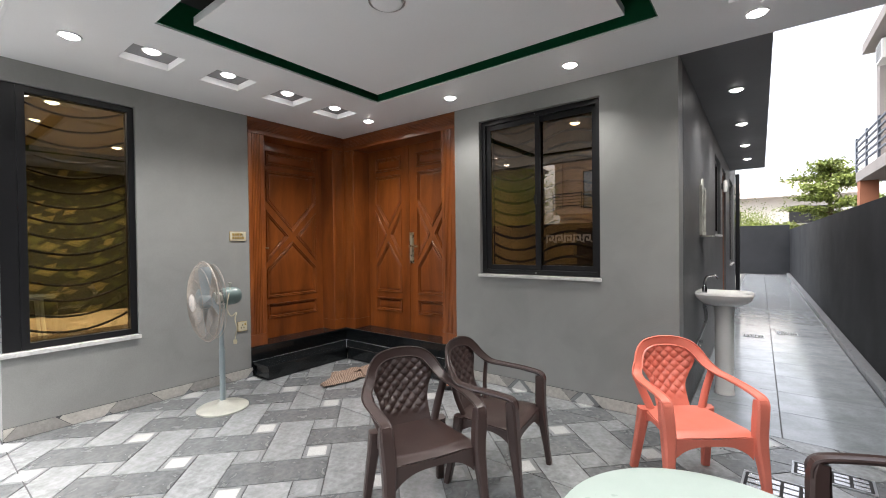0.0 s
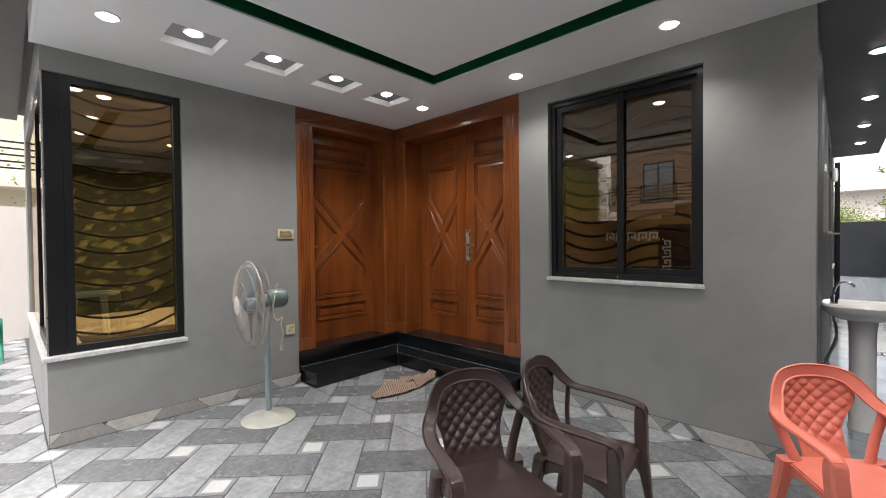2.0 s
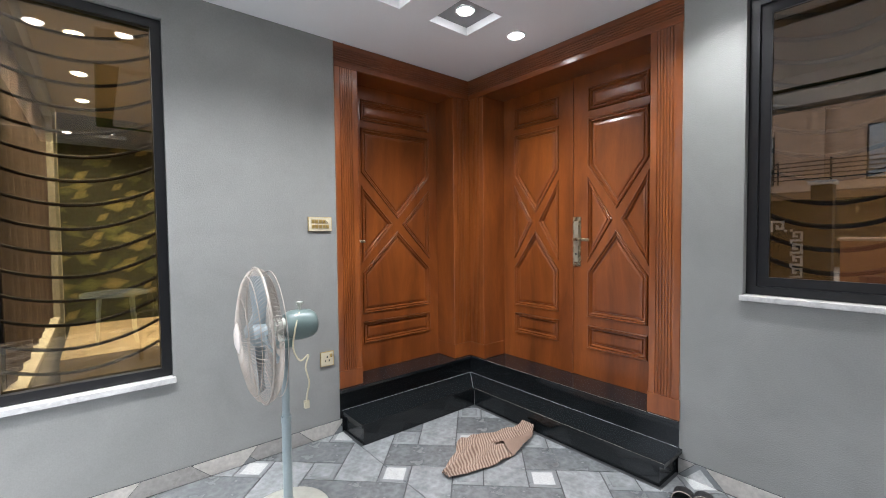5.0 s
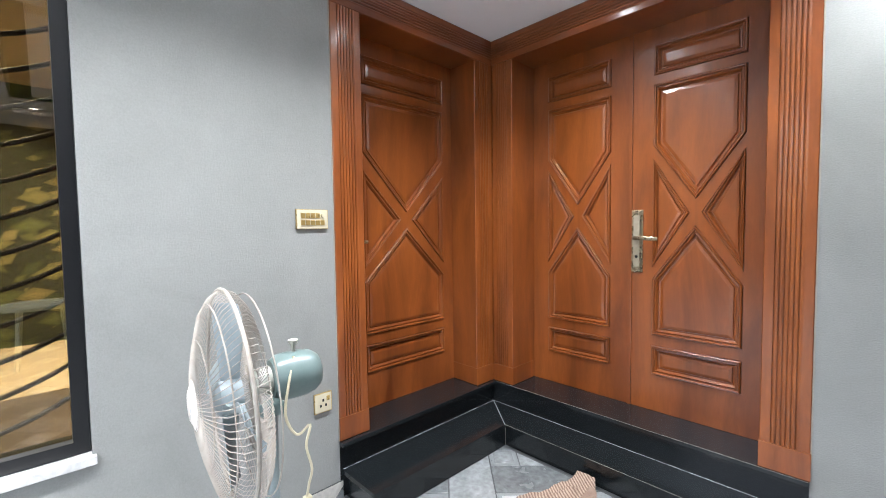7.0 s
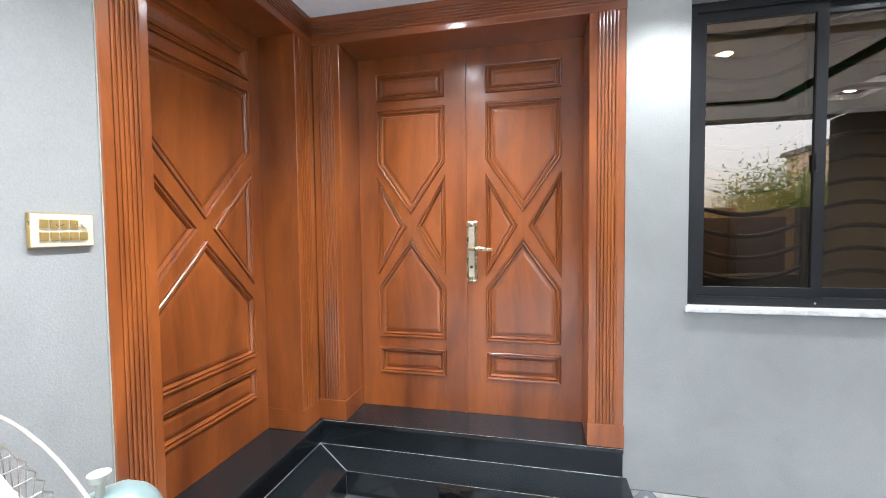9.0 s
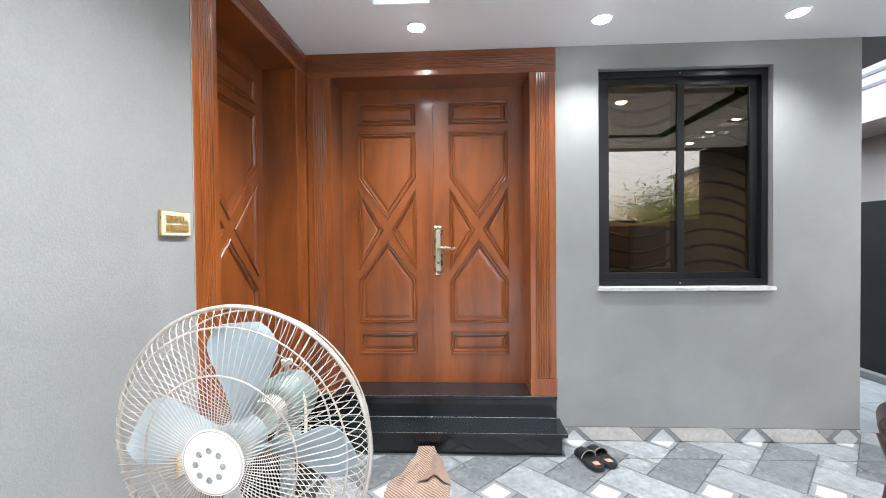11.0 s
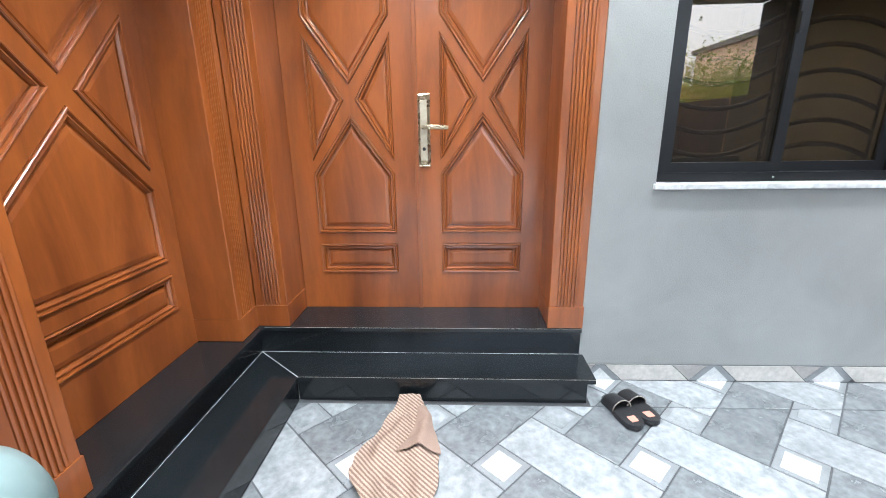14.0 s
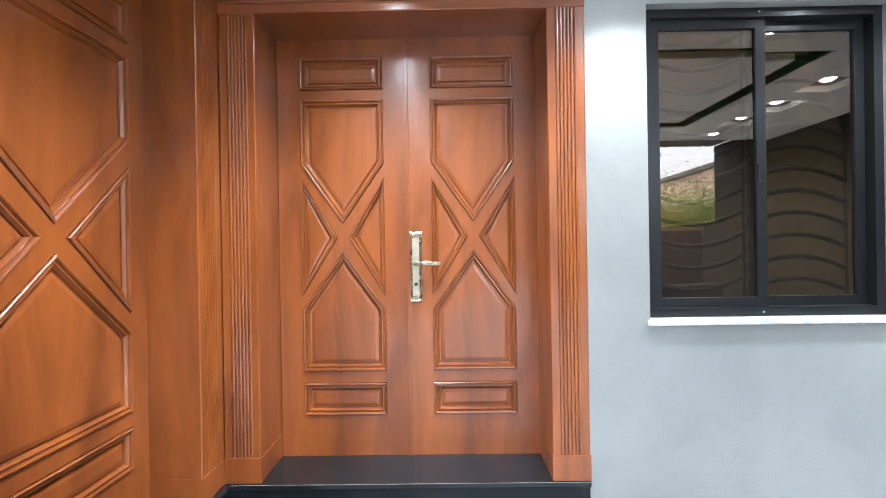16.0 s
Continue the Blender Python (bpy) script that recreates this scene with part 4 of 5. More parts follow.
# head axes: local +z of the head looks out of the front of the cage
HEAD = Matrix.Translation((-0.082, -0.120, 0.968)) @ pose(0, 0, 0, 91.0, 0, -5)
MOTOR = Matrix.Translation((0.020, 0.0, 0.030)) @ HEAD @ Matrix.Diagonal((1.07, 1.07, 1.0, 1.0))
part("motor", lathe(bmesh.new(), [(0, -0.318), (0.03, -0.316), (0.054, -0.305), (0.069, -0.283), (0.076, -0.250), (0.077, -0.205), (0.074, -0.165), (0.060, -0.142), (0.03, -0.135), (0, -0.135)], 32, MOTOR), M_FANMETAL, fan, "rounded sea-green motor housing", smooth=True)
part("neck", lathe(bmesh.new(), [(0.0, -0.14), (0.045, -0.14), (0.045, -0.085), (0.0, -0.085)], 20, MOTOR), M_FANBASE, fan, smooth=True)
part("yoke", boxm(-0.03, -0.035, 0.90, 0.03, 0.035, 0.945, bevel=0.008), M_FANMETAL, fan)
kn = lathe(bmesh.new(), [(0.0, 0.0), (0.007, 0.0), (0.007, 0.03), (0.016, 0.032), (0.018, 0.045), (0.0, 0.05)], 14, pose(-0.040, 0.10, 1.080))
part("knob", kn, M_FANBASE, fan, "small pale knob", smooth=True)
RC = 0.350
cage_f = [(0.075, 0.085), (0.13, 0.080), (0.20, 0.066), (0.290, 0.042), (0.334, 0.014), (RC, -0.012)]
cage_b = [(0.06, -0.095), (0.13, -0.094), (0.22, -0.088), (0.312, -0.070), (0.344, -0.045), (RC + 0.004, -0.018)]
NW = 96
for name, prof, tw in (("front_guard", cage_f, 0.16), ("rear_guard", cage_b, -0.10)):
    g_ = part(name, ring_tube(bmesh.new(), (0, 0, prof[0][1]), prof[0][0], 0.0035, HEAD, 40, 6), M_WIRE, fan, "spiral wire guard", smooth=True)
    pts = []
    for k, (r, z) in enumerate(prof):
        a = tw * k / (len(prof) - 1)
        pts.append(Vector((r * math.cos(a), r * math.sin(a), z)))
    wire = part("wire", tube(bmesh.new(), pts, 0.0013, 4, cap=False), M_WIRE, g_)
    wire.matrix_local = HEAD
    for i in range(1, NW):
        w_ = new("wire", wire.data)
        w_.parent = g_
        w_.matrix_local = HEAD @ Matrix.Rotation(2 * math.pi * i / NW, 4, "Z")
    for r, z in ((prof[2][0], prof[2][1] - 0.002), (prof[3][0] + 0.02, prof[3][1] - 0.014)):
        part("ring", ring_tube(bmesh.new(), (0, 0, z), r, 0.0026, HEAD, 56, 6), M_WIRE, g_, smooth=True)
part("rim", ring_tube(bmesh.new(), (0, 0, -0.015), RC + 0.004, 0.0065, HEAD, 72, 8), M_WIRE, fan, "thick outer rim of the cage", smooth=True)
bd = lathe(bmesh.new(), [(0, 0.100), (0.045, 0.099), (0.060, 0.093), (0.080, 0.086), (0.078, 0.080), (0.0, 0.078)], 36, HEAD)
badge = part("badge", bd, M_WHITEWALL, fan, "white round badge with a worn print", smooth=True)
bm = bmesh.new()
for k in range(8):
    a = 2 * math.pi * k / 8
    lathe(bm, [(0, 0.0985), (0.009, 0.0985), (0.009, 0.1005), (0, 0.101)], 6, HEAD @ Matrix.Translation((0.035 * math.cos(a), 0.035 * math.sin(a), -0.001)))
part("badge_print", bm, M_STEEL, badge)
part("hub", lathe(bmesh.new(), [(0, 0.03), (0.04, 0.028), (0.058, 0.015), (0.06, -0.05), (0, -0.05)], 24, HEAD), M_FANBLUE, fan, smooth=True)
for k in range(4):
    a0 = radians(82 + 90 * k)

    def blade(u, v, a0=a0):
        r = 0.05 + 0.262 * u
        half = 0.20 + 0.40 * math.sin(min(1, u * 1.08) * math.pi * 0.60)
        if u > 0.72:
            half *= math.sqrt(max(0.05, 1 - ((u - 0.72) / 0.30) ** 2))
        a = a0 + (v - 0.5) * half * 1.1 + 0.10 * u
        return HEAD @ Vector((r * math.cos(a), r * math.sin(a), (v - 0.5) * 0.055 - 0.02))
    part("blade", sheet(bmesh.new(), blade, 22, 10, 0.003), M_FANBLUE, fan, "faded blue-grey blade", smooth=True)
cord = smooth_path([(-0.005, 0.085, 1.075), (0.035, 0.05, 1.01), (0.045, 0.03, 0.90), (0.06, 0.06, 0.83), (0.085, 0.095, 0.86), (0.095, 0.075, 0.80), (0.10, 0.09, 0.72), (0.085, 0.085, 0.66), (0.075, 0.082, 0.615)], 6)
part("cord", tube(bmesh.new(), cord, 0.0045, 6), M_CREAM, fan, "loose pale power cord", smooth=True)
part("plug", boxm(0.064, 0.070, 0.575, 0.086, 0.096, 0.615, bevel=0.004), M_CREAM, fan)


# ---- switches ----
sw = thing("switch_plate", pose(XL + 0.001, 2.855, 1.520, 0, 0, 90), "gold-edged cream switch plate with two rows of switches", "switch")
part("plate", boxm(0, -0.014, 0, 0.17, -0.0005, 0.097, bevel=0.004), M_CREAM, sw)
part("gold_rim", frame_rect(bmesh.new(), -0.0025, -0.0025, 0.1725, 0.0995, 0.0025, -0.011, -0.001), M_GOLD, sw, "gold rim")
for r in range(2):
    for k in range(5):
        if r == 1 and k == 4:
            part("dimmer", lathe(bmesh.new(), [(0, 0), (0.012, 0), (0.011, 0.012), (0, 0.013)], 14, pose(0.141, -0.0142, 0.069, 90)), M_CREAM, sw, smooth=True)
            continue
        part("rocker", boxm(0.020 + k * 0.027, -0.019, 0.018 + r * 0.037, 0.042 + k * 0.027, -0.0142, 0.044 + r * 0.037, bevel=0.002), M_GOLD, sw)
so = thing("power_socket", pose(XL + 0.001, 2.925, 0.53, 0, 0, 90), "gold-edged power socket low on the grey wall", "socket")
part("plate", boxm(0, -0.012, 0, 0.095, -0.0005, 0.10, bevel=0.004), M_CREAM, so)
part("gold_rim", frame_rect(bmesh.new(), -0.003, -0.003, 0.098, 0.103, 0.003, -0.010, -0.001), M_GOLD, so)
for x, z in ((0.047, 0.065), (0.032, 0.036), (0.062, 0.036)):
    part("pin_hole", boxm(x - 0.005, -0.0135, z - 0.007, x + 0.005, -0.0122, z + 0.007), M_RUBBER, so)
part("rocker", boxm(0.066, -0.017, 0.060, 0.084, -0.0122, 0.085, bevel=0.002), M_GOLD, so)


# ---- cloth and sandals ----
def cloth_material():
    m = mat("tan knitted cloth", (0.42, 0.315, 0.245), (0.35, 0.26, 0.20), 6, 0.9, bump=0.6, fine=150, grain=0.25)
    nt = m.node_tree
    tc = nt.nodes.new("ShaderNodeTexCoord")
    wv = nt.nodes.new("ShaderNodeTexWave")
    wv.inputs["Scale"].default_value, wv.inputs["Distortion"].default_value, wv.bands_direction = 26, 1.5, "DIAGONAL"
    wv.inputs["Detail Scale"].default_value = 8
    nt.links.new(tc.outputs["Object"], wv.inputs["Vector"])
    bs = nt.nodes["Principled BSDF"]
    src = bs.inputs["Base Color"].links[0].from_socket
    st = ramp(nt, wv.outputs["Fac"], ((0.38, (0.36, 0.27, 0.23)), (0.62, (1, 1, 1))))
    nt.links.new(mixc(nt, "MULTIPLY", 0.8, src, st), bs.inputs["Base Color"])
    return m


def cloth_pt(u, v):
    """Crumpled towel: u runs from the step to the loose end."""
    half = (0.055 + 0.16 * math.sin(min(1.0, u * 1.25) * math.pi / 2)) * (1 - 0.85 * max(0, u - 0.55) / 0.45)
    cx = -4.175 - 0.035 * math.sin(u * 3.0) + 0.06 * u
    x = cx + (2 * v - 1) * half * (1 + 0.18 * noise.noise(Vector((u * 6, (1 if v > 0.5 else -1), 0)))) + 0.012 * math.sin(9 * u)
    y = 4.150 - 0.86 * u
    fold = abs(math.sin(6.5 * v + 4 * u + 1.2 * math.sin(5 * u))) ** 3
    z = 0.008 + 0.045 * fold * min(1.0, u * 5) * (1 - u * 0.35) * (0.35 + 0.65 * math.sin(math.pi * v)) + 0.030 * abs(noise.noise(Vector((x * 7, y * 7, 0.3)))) + 0.012 * noise.noise(Vector((x * 22, y * 22, 1.3)))
    return (x, y, max(0.0075, z) + (0.05 * max(0, 0.09 - u) / 0.09))


cl = part("doormat_cloth", sheet(bmesh.new(), cloth_pt, 46, 26, 0.006), cloth_material(), smooth=True)


def flap_pt(u, v):
    """The corner of the towel turned back on itself."""
    p = cloth_pt(0.07 + 0.36 * u, 0.74 - 0.26 * u + (0.28 + 0.26 * u) * v)
    return (p[0] + 0.012 * math.sin(3 * u), p[1], p[2] + 0.010 + 0.014 * math.sin(math.pi * v))


part("folded_corner", sheet(bmesh.new(), flap_pt, 16, 12, 0.005), M_TAN_CLOTH, cl, "plain tan underside turned up", smooth=True)
tagged(cl, "crumpled tan knitted cloth lying before the door steps", "cloth")


def sandal(m, mirror):
    s = thing("sandal", m, "black slip-on sandal with a peach printed insole beside the steps", "sandal", "pair of sandals")

    def outline(u):
        w = 0.036 + 0.016 * math.sin(math.pi * min(1, u * 0.95) * 0.9) + 0.006 * math.sin(2 * math.pi * u)
        if u < 0.12:
            w *= math.sqrt(max(0.02, 1 - (1 - u / 0.12) ** 2))
        if u > 0.86:
            w *= math.sqrt(max(0.02, 1 - ((u - 0.86) / 0.14) ** 2))
        return w

    def sole(u, v):
        return ((2 * v - 1) * outline(u) + mirror * 0.008 * math.sin(math.pi * u), 0.27 * u, 0.016 + 0.006 * (1 - u))
    part("sole", sheet(bmesh.new(), sole, 24, 8, 0.026), M_RUBBER, s, smooth=True)

    def ins(u, v):
        p = sole(0.12 + 0.16 * u, 0.3 + 0.4 * v)
        return (p[0], p[1], p[2] + 0.0155)
    part("insole_print", sheet(bmesh.new(), ins, 8, 6, 0.002), M_INSOLE, s, "peach oval print")

    def strap(u, v):
        t = 0.52 + 0.36 * v
        a = math.pi * u
        w = outline(t) + 0.003
        return (math.cos(a) * w + mirror * 0.008, 0.27 * t, 0.026 + math.sin(a) * (0.052 - 0.022 * v))
    part("strap", sheet(bmesh.new(), strap, 14, 8, 0.005), M_RUBBER, s, smooth=True)
    part("piping", tube(bmesh.new(), [strap(i / 14, 0.02) for i in range(15)], 0.003, 6), M_WIRE, s, "pale piping", smooth=True)


sandal(pose(-3.045, 3.965, 0, 0, 0, 17), 1)
sandal(pose(-2.945, 4.005, 0, 0, 0, 15), -1)


# ---- alley: washbasin, mirror, doors, drains ----
SY = 5.46
basin = thing("washbasin", pose(XC, SY, 0), "white ceramic pedestal washbasin on the grey side wall", "washbasin")


def basin_ring(a, k, z):
    x = 0.235 + 0.235 * math.copysign(abs(math.cos(a)) ** (0.6 if math.cos(a) > 0 else 0.4), math.cos(a)) * k
    y = 0.235 * math.copysign(abs(math.sin(a)) ** 0.55, math.sin(a)) * k
    return (x, y, z)


bm = bmesh.new()
rows_ = [(0.55, 0.845), (0.80, 0.875), (0.95, 0.915), (1.0, 0.950), (0.97, 0.966), (0.80, 0.958), (0.70, 0.90), (0.40, 0.862)]
rings = [[bm.verts.new(basin_ring(2 * math.pi * j / 36, k, z)) for j in range(36)] for k, z in rows_]
for r, s in zip(rings, rings[1:]):
    for j in range(36):
        bm.faces.new((r[j], r[(j + 1) % 36], s[(j + 1) % 36], s[j]))
bm.faces.new(rings[0])
bm.faces.new(rings[-1])
part("bowl", bm, M_CERAMIC, basin, smooth=True)
part("pedestal", lathe(bmesh.new(), [(0, 0), (0.085, 0), (0.085, 0.02), (0.078, 0.04), (0.076, 0.4), (0.078, 0.75), (0.088, 0.84), (0, 0.84)], 28, pose(0.235, 0, 0)), M_CERAMIC, basin, smooth=True)
bm = tube(bmesh.new(), smooth_path([(0.075, 0, 0.955), (0.075, 0, 1.05), (0.10, 0, 1.11), (0.16, 0, 1.12), (0.19, 0, 1.09)], 6), 0.011, 10)
part("tap", bm, M_CHROME, basin, "chrome swan-neck tap", smooth=True)
part("tap_body", lathe(bmesh.new(), [(0, 0.95), (0.024, 0.95), (0.022, 1.0), (0.012, 1.02), (0, 1.02)], 18, pose(0.075, 0, 0)), M_CHROME, basin, smooth=True)
for dy in (-0.05, 0.05):
    part("supply_hose", tube(bmesh.new(), smooth_path([(0.07, dy, 0.86), (0.09, dy * 1.8, 0.70), (0.05, dy * 1.6, 0.55), (0.012, dy * 2, 0.45)], 6), 0.008, 8), M_STEEL, basin, smooth=True)
    part("valve", tube(bmesh.new(), [(0.0, dy * 2, 0.45), (0.05, dy * 2, 0.45)], 0.014, 10), M_CHROME, basin, smooth=True)

mir = thing("wall_mirror", pose(XC + 0.001, 5.80, 1.52, 0, 0, 90), "narrow mirror with an ornate pale frame on the side wall", "mirror")
MW, MH = 0.36, 0.52
bm = frame_rect(bmesh.new(), 0, 0, MW, MH, 0.035, -0.028, -0.001)
part("mirror_frame", bm, M_FANBASE, mir, "ornate pale frame")
part("mirror_glass", boxm(0.036, -0.016, 0.036, MW - 0.036, -0.006, MH - 0.036), M_MIRROR, mir)
part("crest", lathe(bmesh.new(), [(0, 0), (0.09, 0.0), (0.085, 0.016), (0, 0.022)], 20, pose(MW / 2, -0.004, MH, 90)), M_FANBASE, mir, smooth=True)
part("shelf", boxm(0.02, -0.11, -0.02, MW - 0.02, -0.001, -0.006, bevel=0.003), M_FANBASE, mir)


def side_window(y0, y1, z0, z1, label, name):
    w = thing(name, pose(XC, y0, z0, 0, 0, 90), label, "window", kind="structure")
    W_, H_ = y1 - y0, z1 - z0
    part("window_frame", frame_rect(bmesh.new(), 0.002, 0.002, W_ - 0.002, H_ - 0.002, 0.05, 0.04, 0.12), M_FRAME, w)
    part("mullion", boxm(W_ / 2 - 0.03, 0.05, 0.052, W_ / 2 + 0.03, 0.10, H_ - 0.052), M_FRAME, w)
    for a, b in ((0.052, W_ / 2 - 0.031), (W_ / 2 + 0.031, W_ - 0.052)):
        part("pane", boxm(a, 0.07, 0.052, b, 0.075, H_ - 0.052), M_GLASS, w)
    part("window_sill", boxm(-0.01, -0.03, -0.03, W_ + 0.01, 0.20, -0.001), M_MARBLE, w, "white marble sill")


side_window(7.75, 8.75, 1.55, 2.7, "dark framed window with marble sill in the alley", "window_3")
side_window(11.2, 12.6, 0.95, 2.75, "tall dark framed window with marble sill in the alley", "window_4")
sd = thing("door_3", pose(XC, 9.2, 0.05, 0, 0, 90), "closed brown side door in the alley", "door", kind="structure")
part("door_frame", frame_rect(bmesh.new(), 0.002, 0.0, 0.798, 2.648, 0.06, 0.03, 0.14), M_WOOD, sd)
part("door_leaf", boxm(0.062, 0.07, 0.062, 0.738, 0.11, 2.586, bevel=0.004), M_WOOD, sd)
part("door_handle", tube(bmesh.new(), [(0.12, 0.07, 1.02), (0.12, 0.01, 1.02), (0.22, 0.01, 1.02)], 0.010, 8), M_BRASS, sd)
dp = thing("drain_pipe", pose(XC + 0.06, 13.45, 0), "dark drain pipe on the end of the side wall", "pipe")
part("pipe", tube(bmesh.new(), [(0, 0, 0.0), (0, 0, 3.1)], 0.045, 14), M_FRAME, dp, smooth=True)
for z in (0.6, 1.6, 2.6):
    part("clip", lathe(bmesh.new(), [(0.046, -0.02), (0.054, -0.02), (0.054, 0.02), (0.046, 0.02)], 14, pose(0, 0, z)), M_FRAME, dp)
for y in (8.98,):
    wl_ = thing("wall_light", pose(XC, y, 2.35), "small pale wall lamp on the side wall", "lamp")
    part("shade", lathe(bmesh.new(), [(0, -0.10), (0.028, -0.09), (0.036, 0), (0.028, 0.09), (0, 0.10)], 16, pose(0.052, 0, 0)), M_CERAMIC, wl_, smooth=True)
    part("mount", boxm(0.001, -0.03, -0.05, 0.02, 0.03, 0.05), M_FRAME, wl_)


def drain_grate(x, y, rot, w, d, n, m_):
    g_ = thing("drain_grate", pose(x, y, 0.0, 0, 0, rot), "pierced steel drain cover set in the floor", "drain", "floor drains")
    part("rim", moved(frame_rect(bmesh.new(), -w, -d, w, d, 0.012, 0.0015, 0.007), pose(0, 0, 0.0085, -90)), M_STEEL, g_)
    part("tray", boxm(-w + 0.012, -d + 0.012, 0.0014, w - 0.012, d - 0.012, 0.0030), M_BLACK, g_)
    for i in range(n):
        for j in range(m_):
            x0, y0 = -w + 0.02 + (2 * w - 0.04) * i / n, -d + 0.02 + (2 * d - 0.04) * j / m_
            part("grid_piece", boxm(x0 + 0.008, y0 + 0.008, 0.0031, x0 + (2 * w - 0.04) / n - 0.008, y0 + (2 * d - 0.04) / m_ - 0.008, 0.006, bevel=0.001), M_POLISH, g_)


drain_grate(-0.45, 3.78, -4, 0.19, 0.12, 4, 3)
drain_grate(-0.20, 4.12, -4, 0.19, 0.10, 4, 3)
drain_grate(-0.63, 8.55, 0, 0.13, 0.10, 5, 2)
drain_grate(-0.22, 9.0, 0, 0.13, 0.10, 5, 2)
pcl = thing("ceiling_lamp", pose(-2.32, 2.48, ZC + 0.004), "round white ceiling lamp in the middle of the panel", "ceiling lamp")
part("shade", lathe(bmesh.new(), [(0, -0.03), (0.06, -0.028), (0.09, -0.018), (0.10, 0.0), (0, 0.0)], 36), M_CEIL, pcl, smooth=True)
part("trim_ring", lathe(bmesh.new(), [(0.101, 0.0), (0.112, 0.0), (0.110, -0.010), (0.101, -0.012)], 36), M_STEEL, pcl, smooth=True)


# ---- rooms behind the glass ----
cur = thing("curtain", pose(-6.76, 1.30, 0.672), "dark plum pleated curtain drawn beside the window", "curtain")


def drape(u, v):
    return (-1.32 + 2.64 * u, 0.016 * math.sin(u * 62) + 0.006 * math.sin(u * 25 + 2), 2.03 * v)


part("drape", sheet(bmesh.new(), drape, 180, 3, 0.004), M_CURTAIN, cur, smooth=True)
part("curtain_rod", tube(bmesh.new(), [(-1.32, 0, 2.04), (1.33, 0, 2.04)], 0.012, 8), M_BAR, cur)
bed = thing("bed", pose(-7.3, 2.2, 0.02), "low bed with a plain tan cover", "bed")
part("cover", boxm(-0.74, -0.76, 0.15, 0.85, 0.77, 0.55, bevel=0.05), M_BED, bed)
part("bed_base", boxm(-0.71, -0.73, 0.0, 0.82, 0.74, 0.149), M_WOOD, bed)


cab = thing("cabinet", pose(-2.05, 6.28, 0.021), "tall dark brown cabinet against the tan wall", "cabinet")
part("body", boxm(-0.38, -0.28, 0.0, 0.38, 0.30, 1.62, bevel=0.006), M_CURTAIN, cab)
for k in (-1, 1):
    dr = part("door", boxm(min(0.006 * k, 0.37 * k), -0.302, 0.06, max(0.006 * k, 0.37 * k), -0.281, 1.58, bevel=0.004), M_CURTAIN, cab)
    part("handle", boxm(0.03 * k - 0.008, -0.318, 0.75, 0.03 * k + 0.008, -0.3025, 0.95, bevel=0.003), M_BRASS, dr)
arm = thing("armchair", pose(-2.0, 5.25, 0.021, 0, 0, 20), "dark blue upholstered armchair in the room", "armchair")
part("seat", boxm(-0.36, -0.40, 0.12, 0.36, 0.30, 0.44, bevel=0.04), M_NAVY, arm, smooth=True)
part("backrest", boxm(-0.44, 0.302, 0.12, 0.44, 0.46, 1.18, bevel=0.05), M_NAVY, arm, smooth=True)
for k in (-1, 1):
    part("armrest", boxm(min(0.362 * k, 0.47 * k), -0.40, 0.12, max(0.362 * k, 0.47 * k), 0.30, 0.66, bevel=0.04), M_NAVY, arm, smooth=True)
    for y in (-0.34, 0.36):
        part("foot", boxm(0.36 * k - 0.025, y - 0.025, 0.0, 0.36 * k + 0.025, y + 0.025, 0.1195), M_BAR, arm)


# ---- forecourt, street and neighbours ----
wall("boundary_wall_west", "y", -10.4, -0.2, -3.6, 6.0, -0.01, 2.1, [], M_WHITEWALL, "off-white boundary wall at the far end of the forecourt")
wall("boundary_wall_south", "x", -3.4, -0.2, -10.4, -3.9, -0.01, 2.0, [], M_DARKWALL, "dark boundary wall towards the street")
wall("boundary_wall_south_b", "x", -3.4, -0.2, -0.9, XA + 0.2, -0.01, 2.0, [], M_DARKWALL, "dark boundary wall towards the street")
for x in (-3.75, -1.05):
    t = thing("gate_post", pose(x, -3.5, 0), "dark square gate post", "gate post", "gate posts")
    part("shaft", boxm(-0.16, -0.16, -0.012, 0.16, 0.16, 2.35, bevel=0.01), M_DARKWALL, t)
    part("cap", boxm(-0.2, -0.2, 2.351, 0.2, 0.2, 2.43, bevel=0.01), M_MARBLE, t)
    if x > -2:
        part("lamp_globe", lathe(bmesh.new(), [(0, 0), (0.07, 0.03), (0.10, 0.10), (0.07, 0.17), (0, 0.2)], 16, pose(0, 0, 2.431)), M_BULB, t, smooth=True)


def key_band(parent, x0, x1, z0, u, y, upright=False):
    """A meander of square bars."""
    n = int((x1 - x0) / (6 * u))
    for i in range(n):
        o = x0 + i * 6 * u
        for a in ((0, 0, 1, 5), (1, 4, 4, 5), (4, 1, 5, 5), (2, 1, 4, 2), (2, 2, 3, 3), (5, 0, 6, 1)):
            q = (o + a[0] * u, z0 + a[1] * u, o + a[2] * u, z0 + a[3] * u)
            if upright:
                q = (z0 + a[1] * u, o + a[0] * u, z0 + a[3] * u, o + a[2] * u)
            part("key_bar", boxm(q[0], y, q[1], q[2], y + 0.012, q[3]), M_MARBLE, parent)


